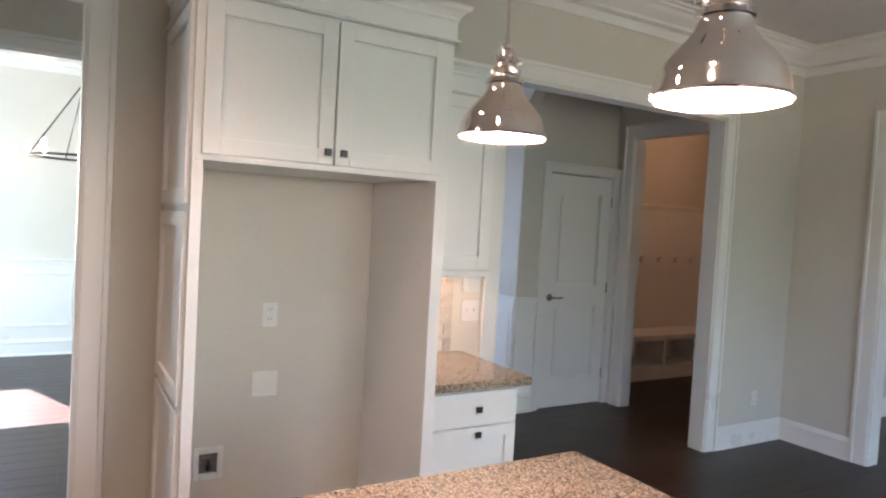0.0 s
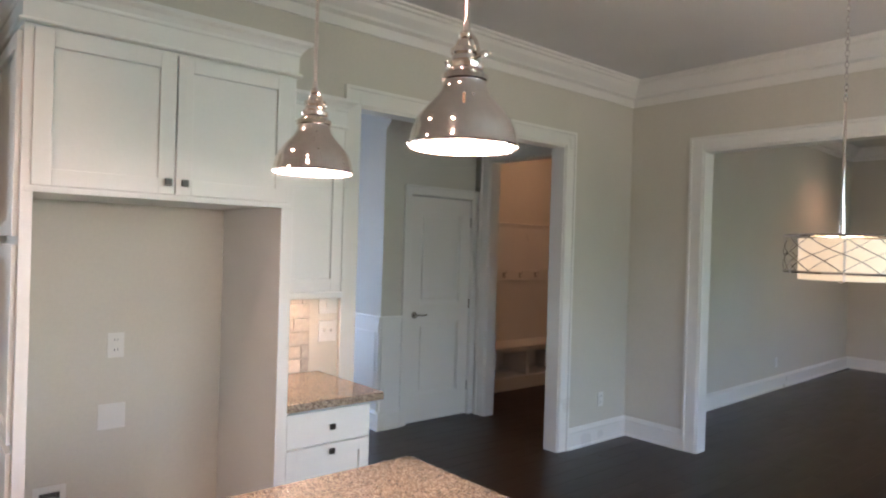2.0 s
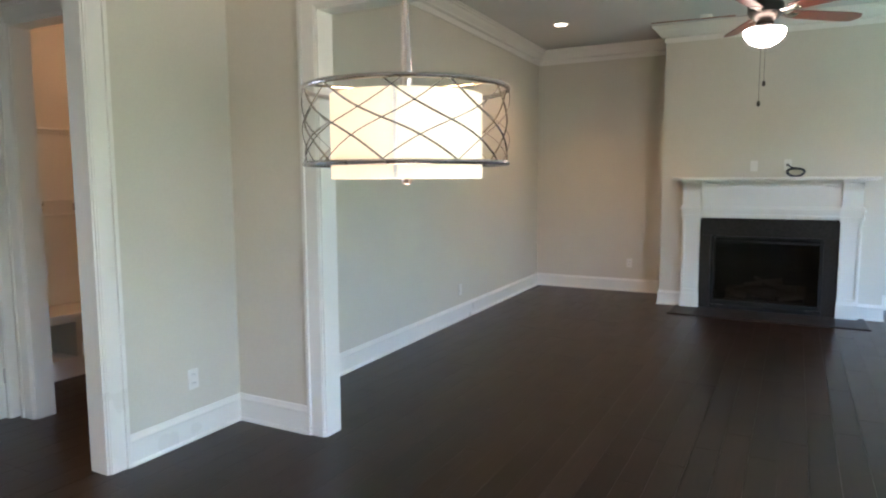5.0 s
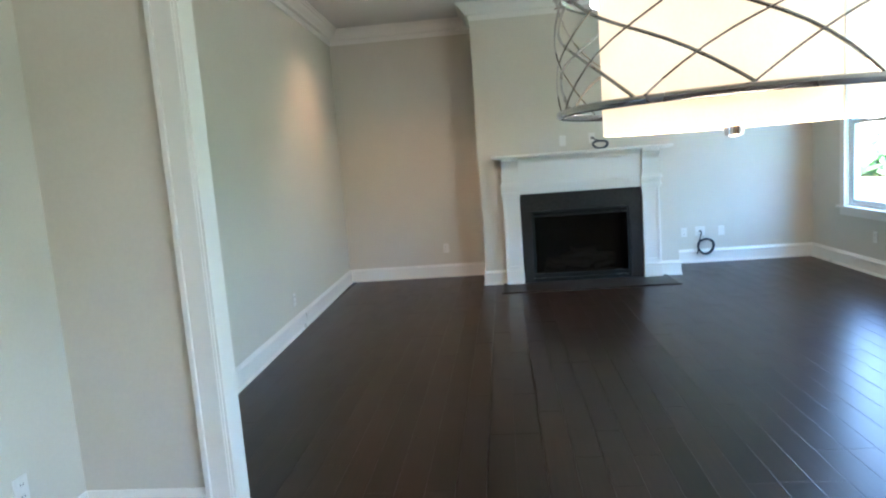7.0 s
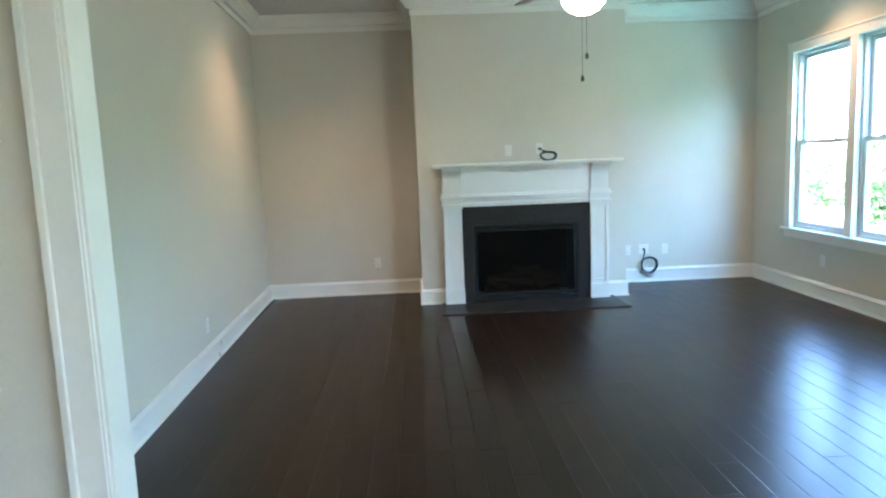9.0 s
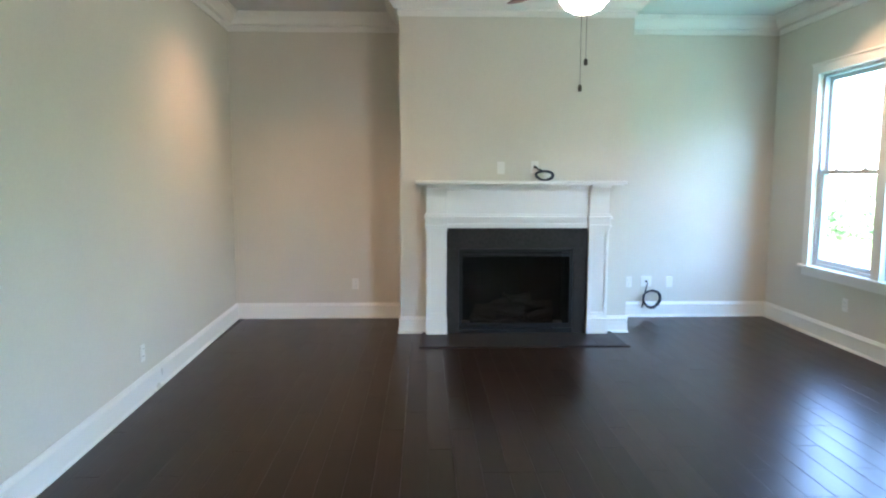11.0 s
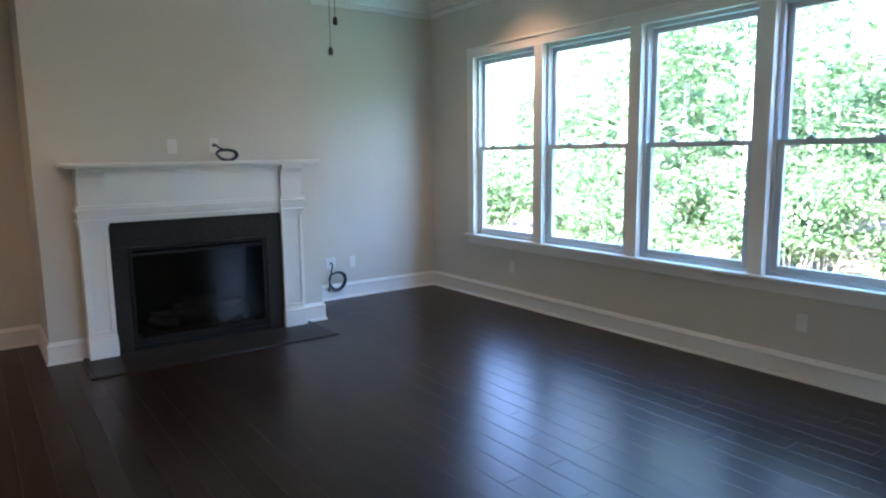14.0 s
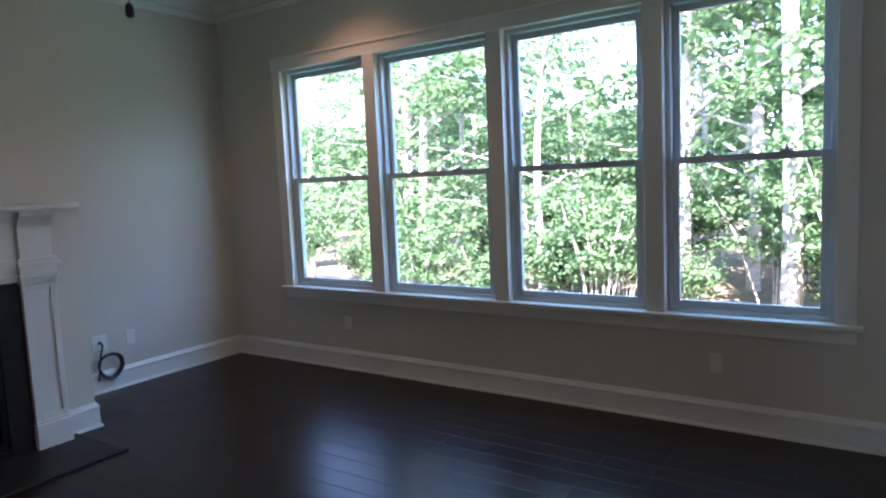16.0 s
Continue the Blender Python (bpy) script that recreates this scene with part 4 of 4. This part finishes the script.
for u0, u1, kx in ((FX0 + 0.03, 1.468, 1.44), (1.476, FX1 - 0.035, 1.504)):
    d = shaker(fr, "door", "x", FY - 0.001, -1, u0, u1, 1.762, 2.312)
    knob(d, kx, FY - 0.02, 1.808)
for z0, z1 in ((0.12, 0.82), (0.85, 1.55), (1.58, 2.3)):
    shaker(fr, "side_panel", "y", FX0, -1, FY + 0.03, YK - 0.03, z0, z1, 0.055, 0.016)
# water valve box in the alcove
vb = thing("valve_box", (1.185, YK, 0.40), "white recessed water valve box with a brass tap", "valve box")
b = Build()
for x0, x1, z0, z1 in ((-0.065, -0.04, -0.075, 0.075), (0.04, 0.065, -0.075, 0.075), (-0.04, 0.04, 0.045, 0.075), (-0.04, 0.04, -0.075, -0.045)):
    b.box(x0, x1, -0.008, 0, z0, z1, 0.003)
b.done("box_rim", PLATE, vb)
Build().box(-0.04, 0.04, -0.003, -0.0005, -0.045, 0.045).done("box_back", STEEL, vb)
Build().lathe([(0.0, 0), (0.012, 0.002), (0.012, 0.02), (0.006, 0.03), (0.006, 0.05), (0.0, 0.051)], 12, (0, -0.016, -0.03)).done("valve", BRONZE, vb, True)

# base cabinet with drawers
bc = thing("base_cabinet", (0, 0, 0), "white painted drawer cabinet under a granite counter", "cabinet")
BX0, BX1, BY = FX1 + 0.002, 2.475, 3.335
b = Build()
b.box(BX0, BX1, BY, YK - 0.001, 0.1, 0.815).box(BX0, BX1 - 0.0, BY + 0.06, YK - 0.001, 0, 0.1)
b.done("body", CAB, bc)
d = Build().box(BX0 + 0.012, BX1 - 0.012, BY - 0.019, BY - 0.001, 0.645, 0.8, 0.003).done("drawer", CAB, bc)
knob(d, 2.24, BY - 0.019, 0.722)
d = shaker(bc, "drawer", "x", BY - 0.001, -1, BX0 + 0.012, BX1 - 0.012, 0.375, 0.635, 0.055)
knob(d, 2.24, BY - 0.02, 0.606)
d = shaker(bc, "drawer", "x", BY - 0.001, -1, BX0 + 0.012, BX1 - 0.012, 0.11, 0.365, 0.055)
knob(d, 2.24, BY - 0.02, 0.336)
ct = Build().box(BX0, 2.525, 3.285, YK - 0.001, 0.8155, 0.857, 0.006).done("countertop", GRANITE)
tagged(ct, "brown speckled granite countertop on the drawer cabinet", "countertop")
# wall cabinet
wc = thing("wall_cabinet", (0, 0, 0), "white painted wall cabinet with one framed door", "cabinet")
UX1, UY = 2.462, 3.625
b = Build()
b.box(BX0, UX1, UY, YK - 0.001, 1.335, 2.22).box(BX0, UX1, UY - 0.004, YK - 0.003, 1.318, 1.336, 0.003).box(BX0, UX1 + 0.006, UY - 0.022, UY + 0.02, 1.30, 1.334, 0.006)
b.box(BX0, UX1, UY, YK - 0.002, 2.22, 2.33)
b.done("body", CAB, wc)
shaker(wc, "door", "x", UY - 0.001, -1, BX0 + 0.01, UX1 - 0.012, 1.345, 2.19)
b = Build()
cab_crown(b, BX0, UX1, UY - 0.004, YK - 0.002, 2.195, (0, 1))
b.done("cornice", CAB, wc)
Build().box(BX0 + 0.04, UX1 - 0.04, UY + 0.05, UY + 0.09, 1.306, 1.317, 0.003).done("light_strip", STRIP, wc)
lamp("cabinet_lamp", "AREA", 0.14, (1, 0.72, 0.5), look(((BX0 + UX1) / 2, UY + 0.1, 1.298), ((BX0 + UX1) / 2, UY + 0.16, 0)), 0.36, 0.05)

# island
il = thing("kitchen_island", (0, 0, 0), "white kitchen island with a speckled granite top", "kitchen island")
b = Build()
b.box(0.84, 1.94, 1.1, 2.33, 0.1, 0.808).box(0.9, 1.88, 1.16, 2.27, 0, 0.1)
b.done("body", CAB, il)
for u0, u1 in ((1.12, 1.51), (1.52, 1.91), (1.92, 2.31)):
    shaker(il, "panel", "y", 1.94, 1, u0, u1, 0.12, 0.79)
for u0, u1 in ((0.86, 1.385), (1.395, 1.92)):
    shaker(il, "panel", "x", 2.33, 1, u0, u1, 0.12, 0.79)
b = Build()
b.box(0.78, 2.03, 1.03, 2.428, 0.809, 0.85, 0.007)
b.done("countertop", GRANITE, il)


# ---- hall: closet door, mudroom ----
dr = thing("closet_door", (4.17, YH + 0.012, 0.008), "white two-panel interior door, closed, with lever handle", "door", kind="structure")
W, H = 0.72, 2.03
b = Build()
b.box(0.002, W, 0.022, 0.035, 0, H)
st = 0.115
for x0, x1, z0, z1 in ((0.002, st, 0, H), (W - st, W, 0, H), (st, W - st, 0, 0.24), (st, W - st, 0.90, 1.06), (st, W - st, H - 0.14, H)):
    b.box(x0, x1, 0.0, 0.022, z0, z1)
for z0, z1 in ((0.24, 0.90), (1.06, H - 0.14)):
    b.box(st + 0.035, W - st - 0.035, 0.006, 0.023, z0 + 0.045, z1 - 0.04, 0.009)
    for i, t_ in ((0.0, 0.002), (0.012, 0.013)):
        w = 0.012
        for r in ((st + i, st + i + w, z0 + i, z1 - i), (W - st - i - w, W - st - i, z0 + i, z1 - i), (st + i + w, W - st - i - w, z0 + i, z0 + i + w), (st + i + w, W - st - i - w, z1 - i - w, z1 - i)):
            b.box(r[0], r[1], t_ + 0.004, 0.023, r[2], r[3], 0.002)
b.done("leaf", TRIM, dr)
b = Build()
b.lathe([(0.0, 0), (0.032, 0.001), (0.03, 0.008), (0.012, 0.012), (0.011, 0.045), (0.0, 0.0451)], 20, m=Matrix.Translation((0.065, 0, 0.965)) @ Matrix.Rotation(radians(90), 4, "X"))
b.tube([(0.065, -0.043, 0.965), (0.09, -0.05, 0.968), (0.13, -0.05, 0.962), (0.175, -0.047, 0.968)], 0.008, 8)
b.box(0.0, 0.003, 0.004, 0.03, 0.93, 1.0)
b.done("lever_handle", STEEL, dr, True)
for z in (0.27, 1.05, 1.82):
    b = Build()
    b.tube([(W + 0.003, -0.006, z - 0.045), (W + 0.003, -0.006, z + 0.045)], 0.007, 8)
    b.box(W - 0.004, W + 0.012, -0.004, 0.001, z - 0.044, z + 0.044)
    b.done("hinge", STEEL, dr)

mb = thing("mudroom_bench", (6.4, 5.95, 0), "white built-in mudroom bench with open cubbies", "bench")
b = Build()
for x in (-1.3, -0.7, -0.1, 0.5, 1.1, 1.48):
    b.box(x - 0.02, x + 0.02, -0.22, 0.199, 0.12, 0.455, 0.002)
b.box(-1.31, 1.49, -0.225, 0.199, 0.0, 0.15, 0.002).box(-1.31, 1.49, -0.24, 0.199, 0.455, 0.49, 0.004).box(-1.31, 1.49, 0.17, 0.198, 0.15, 0.455)
b.box(-1.31, 1.49, -0.232, -0.219, 0.425, 0.456, 0.002)
b.done("body", TRIM, mb)
b = Build()
b.box(5.086, 7.9, 6.135, 6.149, 0.495, 1.86)
b.box(5.086, 7.9, 6.122, 6.149, 1.86, 1.885, 0.003).box(5.086, 7.9, 6.11, 6.149, 1.885, 1.905, 0.004)
b.box(5.086, 7.9, 6.127, 6.136, 1.22, 1.34, 0.003).box(5.086, 7.9, 6.117, 6.136, 1.21, 1.225, 0.003)
struct(b.done("wainscot_mudroom", TRIM), "white painted panelling with a hook rail", "wall panelling")


def coat_hook(at):
    t = thing("coat_hook", at, "dark metal double coat hook on the rail", "coat hook", "coat hooks")
    b = Build().box(-0.012, 0.012, -0.006, 0, -0.03, 0.03, 0.002)
    b.tube([(0, -0.004, 0.012), (0, -0.03, 0.016), (0, -0.048, 0.03), (0, -0.05, 0.05)], 0.005, 8)
    b.tube([(0, -0.004, -0.015), (0, -0.025, -0.028), (0, -0.035, -0.018), (0, -0.036, -0.004)], 0.005, 8)
    return b.done("hook", STEEL, t, True)


for k in range(8):
    coat_hook((5.42 + 0.28 * k, 6.127, 1.28))
lamp("mudroom_lamp", "POINT", 0.52, (1, 0.6, 0.32), Matrix.Translation((6.4, 5.1, 2.75)), 0.12)

# dining chandelier
chd = thing("chandelier", (0.72, 7.1, ZH), "candle ring chandelier with lit bulbs on thin rods", "chandelier")
b = Build()
b.lathe([(0.0, -0.02), (0.06, -0.018), (0.06, -0.001), (0.0, -0.0005)], 20).lathe([(0.007, -0.02), (0.007, -0.5)], 10)
zr = -1.12
b.tube([(0.38 * math.cos(2 * math.pi * k / 40), 0.38 * math.sin(2 * math.pi * k / 40), zr) for k in range(40)], 0.01, 8, True)
for k in range(4):
    a = math.pi / 2 * k + 0.3
    b.tube([(0, 0, -0.5), (0.38 * math.cos(a), 0.38 * math.sin(a), zr)], 0.006, 6)
b.done("ring", BRONZE, chd, True)
for k in range(8):
    a = 2 * math.pi * k / 8
    Build().lathe([(0.0, zr + 0.02), (0.014, zr + 0.022), (0.02, zr + 0.07), (0.012, zr + 0.1), (0.0, zr + 0.12)], 10, (0.38 * math.cos(a), 0.38 * math.sin(a), 0)).done("bulb", BULB, chd, True)

# ---- outside: ground, woods ----
def ground_z(x, y):
    d = max(0.0, -y - 4)
    return -0.55 - 0.02 * d + 0.25 * noise.noise((x * 0.12, y * 0.12, 0.3))


nx, ny = 60, 60
xs = [8 + 260 * (2 * i / nx - 1) ** 3 for i in range(nx + 1)]
ys = [-1.9 - 300 * (j / ny) ** 2.2 for j in range(ny + 1)]
me = bpy.data.meshes.new("ground")
me.from_pydata([(x, y, ground_z(x, y)) for y in ys for x in xs], [], [(j * (nx + 1) + i, j * (nx + 1) + i + 1, (j + 1) * (nx + 1) + i + 1, (j + 1) * (nx + 1) + i) for j in range(ny) for i in range(nx)])
me.materials.append(SOIL)
gr = new("ground", me)
struct(gr, "brown leaf-littered ground sloping into the woods", "ground")
struct(Build().box(-260, 260, -1.9, 260, -0.8, -0.56).done("ground_front", SOIL), "bare ground round the house", "ground")


def leaves(b, rnd, centre, spread, count, size):
    """Small folded leaves strewn through a clump, denser at its middle, mostly facing up."""
    for _ in range(count):
        p = Vector(centre) + Vector((rnd.gauss(0, spread[0]), rnd.gauss(0, spread[1]), rnd.gauss(0, spread[2])))
        s = size * rnd.uniform(0.6, 1.35)
        m = Matrix.Translation(p) @ Euler((rnd.gauss(0, 0.5), rnd.gauss(0, 0.5), rnd.uniform(0, 6.3))).to_matrix().to_4x4()
        q = [b.bm.verts.new(m @ Vector(c)) for c in ((-s * 0.5, 0, 0), (0, -s * 0.34, s * 0.1), (s * 0.55, 0, -s * 0.06), (0, s * 0.34, s * 0.1))]
        b.bm.faces.new((q[0], q[1], q[2])), b.bm.faces.new((q[0], q[2], q[3]))


def tree(seed, height, r, crown_from, reach, count, size):
    rnd = random.Random(seed)
    t = thing("tree", (0, 0, 0), "tall slim woodland tree with a loose green crown", "tree", "woods behind the house")
    b, c = Build(), Build()
    bend = (rnd.uniform(-0.5, 0.5), rnd.uniform(-0.5, 0.5))
    axis = lambda s: Vector((bend[0] * s * s + 0.06 * math.sin(7 * s + seed), bend[1] * s * s + 0.06 * math.cos(6 * s), height * s - 0.3 * (1 - s)))
    b.tube([axis(k / 11) for k in range(12)], r, 9, taper=r * 0.3)
    limbs = 17
    per = count // (limbs * 4)
    for k in range(limbs):
        s = crown_from + (0.98 - crown_from) * (k + rnd.random()) / limbs
        a, ln = rnd.uniform(0, 6.3), reach * (1.1 - 0.6 * s) * rnd.uniform(0.6, 1.25)
        p0 = axis(s)
        pts = [p0 + Vector((math.cos(a) * ln * u, math.sin(a) * ln * u, ln * (0.45 * u - 0.15 * u * u) + rnd.uniform(-0.06, 0.06))) for u in (0, 0.33, 0.66, 1)]
        b.tube(pts, r * 0.3 * (1.15 - s), 5, taper=r * 0.06)
        for u in (0.45, 0.7, 0.9, 1.08):
            q = p0.lerp(pts[-1], u) + Vector((rnd.gauss(0, 0.25), rnd.gauss(0, 0.25), rnd.gauss(0, 0.2)))
            leaves(c, rnd, q, (0.27, 0.27, 0.06), per, size)
    b.done("trunk", BARK, t, True)
    tagged(c.done("foliage", LEAF, t), kind="stuff")
    return t


def bush(seed, w, h, count, size):
    rnd = random.Random(seed)
    t = thing("shrub", (0, 0, 0), "leafy green understorey shrub with thin stems", "shrub", "undergrowth of the woods")
    b, c = Build(), Build()
    for k in range(9):
        a = rnd.uniform(0, 6.3)
        tip = Vector((math.cos(a) * w * rnd.uniform(0.2, 0.9), math.sin(a) * w * rnd.uniform(0.2, 0.9), h * rnd.uniform(0.45, 1.0)))
        b.tube([(0.1 * math.cos(a), 0.1 * math.sin(a), -0.2), tip * 0.5 + Vector((0, 0, 0.15)), tip], 0.018, 5, taper=0.005)
        for u in (0.5, 0.75, 1.0):
            leaves(c, rnd, tip * u, (0.2, 0.2, 0.07), count // 27, size)
    b.done("stem", BARK, t, True)
    tagged(c.done("foliage", LEAF, t), kind="stuff")
    return t


rnd = random.Random(21)
kinds = [tree(1, 9, 0.12, 0.2, 2.5, 3500, 0.145), tree(2, 7.8, 0.085, 0.12, 2.2, 3500, 0.13), tree(3, 10, 0.14, 0.24, 2.8, 3500, 0.15), tree(4, 7, 0.07, 0.1, 2.0, 3700, 0.125)]
shrubs = [bush(31, 1.0, 1.7, 2300, 0.095), bush(32, 1.3, 2.4, 2700, 0.1), bush(33, 0.8, 1.2, 1900, 0.09)]
first = set()


def clearing(x, y):
    """The open sky to the south-east, where no tall tree stands."""
    return x > 5.6 + 1.08 * (2.5 - y)


def plant(src, x, y, turn, s=1.0):
    m = pose(x, y, ground_z(x, y), 0, 0, turn)
    if src in first:
        ob = copy_thing(src, m)
    else:
        first.add(src)
        ob = src
        ob.matrix_basis = m
    ob.scale = (s, s, s)


SPOTS = [(7.5, -8.0, 2), (4.6, -9.2, 0), (9.25, -9.3, 0), (8.2, -10.2, 0), (11.9, -9.2, 1), (15.5, -10.5, 0), (7.2, -10.8, 3), (9.6, -12.8, 1), (13.8, -12.4, 3), (17.0, -13.5, 1), (16.6, -11.4, 2), (2.6, -10.6, 1), (0.2, -9.4, 2)]
for x, y, k in SPOTS:
    plant(kinds[k], x, y, rnd.uniform(0, 360), rnd.uniform(0.9, 1.15))
for row, (y0, n, gap) in enumerate(((-15.5, 10, 3.4), (-19.5, 10, 4.0), (-24, 9, 5.0))):
    for k in range(n):
        x, y = -3 + gap * (k + rnd.uniform(-0.3, 0.3)), y0 + rnd.uniform(-1.3, 1.3)
        if not clearing(x, y):
            plant(kinds[rnd.randrange(4)], x, y, rnd.uniform(0, 360), rnd.uniform(0.9, 1.2) + 0.1 * row)
for k in range(34):
    plant(shrubs[rnd.randrange(3)], -1 + 0.85 * k + rnd.uniform(-0.4, 0.4), rnd.uniform(-14, -7.2), rnd.uniform(0, 360), rnd.uniform(0.8, 1.3))

for k in range(13):
    plant(shrubs[rnd.randrange(3)], 4.0 + 1.0 * k + rnd.uniform(-0.3, 0.3), rnd.uniform(-8.6, -6.4), rnd.uniform(0, 360), rnd.uniform(0.7, 1.1))

# far woods that close the view
b = Build()
rnd = random.Random(77)
for _ in range(9000):
    a = rnd.uniform(-1.25, 1.25)
    d = rnd.uniform(34, 46)
    h = (2.5 if clearing(8 + d * math.sin(a), -d * math.cos(a)) else 9) * rnd.random() ** 0.8 * (0.75 + 0.4 * noise.noise((a * 6, 0, 0)))
    leaves(b, rnd, (8 + d * math.sin(a), -d * math.cos(a), h - 1.5), (0.5, 0.5, 0.4), 2, 1.1)
tagged(b.done("far_woods", LEAF), "distant green woods", "woods", kind="stuff")


# ---- stone tiles of the backsplash ----
bs = struct(Build().box(BX0, 2.452, YK - 0.006, YK - 0.0008, 0.858, 1.317).done("backsplash", GROUT), "tumbled travertine tile backsplash", "backsplash")
rnd = random.Random(3)
tile_meshes = {}
z = 0.861
row = 0
while z < 1.31:
    h = min(0.073, 1.316 - z)
    x = BX0 + 0.002 - (0.05 if row % 2 else 0)
    while x < 2.45:
        w = 0.15 if (row % 3) else 0.1
        a, c = max(x, BX0 + 0.002), min(x + w - 0.004, 2.45)
        if c - a > 0.01:
            key = (round(c - a, 3), round(h, 3))
            if key not in tile_meshes:
                ob = Build().box(-key[0] / 2, key[0] / 2, -0.006, 0.0, -key[1] / 2 + 0.002, key[1] / 2 - 0.002, 0.002).done("tile", STONE, bs)
                tile_meshes[key] = ob.data
            else:
                ob = new("tile", tile_meshes[key])
                ob.parent = bs
            ob.location = ((a + c) / 2, YK - 0.0062 - rnd.uniform(0, 0.0015), z + h / 2)
        x += w
    z += 0.077
    row += 1

# ---- floor planks ----
floor_ob = bpy.data.objects["floor"]
rnd = random.Random(5)
PW = 0.14
plank_meshes = {}
far = []
count = 0


def eased(b, x0, x1, y0, y1, top, ease=0.0022):
    """A board whose upper edges are eased."""
    rings = [[b.bm.verts.new((x, y, z)) for x, y in ((x0 + i, y0 + i), (x1 - i, y0 + i), (x1 - i, y1 - i), (x0 + i, y1 - i))] for i, z in ((0, top - 0.02), (0, top - ease * 0.2), (ease, top))]
    for lo, hi in zip(rings, rings[1:]):
        for k in range(4):
            b.bm.faces.new((lo[k], lo[(k + 1) % 4], hi[(k + 1) % 4], hi[k]))
    b.bm.faces.new(rings[0][::-1]), b.bm.faces.new(rings[2])
    return b


def plank(x0, x1, y):
    global count
    ln = round(x1 - x0, 2)
    near = 3.2 < x0 < 10.6 and -1.5 < y < 3.6 and count < 300
    if near:
        if ln not in plank_meshes:
            ob = eased(Build(), -ln / 2 + 0.0006, ln / 2 - 0.0006, -PW / 2 + 0.0006, PW / 2 - 0.0006, 0).done("plank", WOOD, floor_ob)
            plank_meshes[ln] = ob.data
        else:
            ob = new("plank", plank_meshes[ln])
            ob.parent = floor_ob
        ob.location = ((x0 + x1) / 2, y + PW / 2, -0.0001)
        count += 1
    else:
        far.append((x0, x1, y))


y = LY0 - 0.02
while y < 8.6:
    west, east = (KX0, LX1) if y < LY1 - PW else (KX0 - 1.0, 8.0)
    x = west - rnd.choice((0, 0.3, 0.6, 0.9, 1.2))
    while x < east:
        ln = rnd.choice((0.6, 0.9, 1.2, 1.5, 1.8))
        a, c = max(x, west), min(x + ln, east)
        if c - a > 0.03:
            plank(a, c, y)
        x += ln
    y += PW
b = Build()
for x0, x1, yy in far:
    eased(b, x0 + 0.0008, x1 - 0.0008, yy + 0.0008, yy + PW - 0.0008, -0.0002)
tagged(b.done("planks", WOOD, floor_ob), kind="stuff")
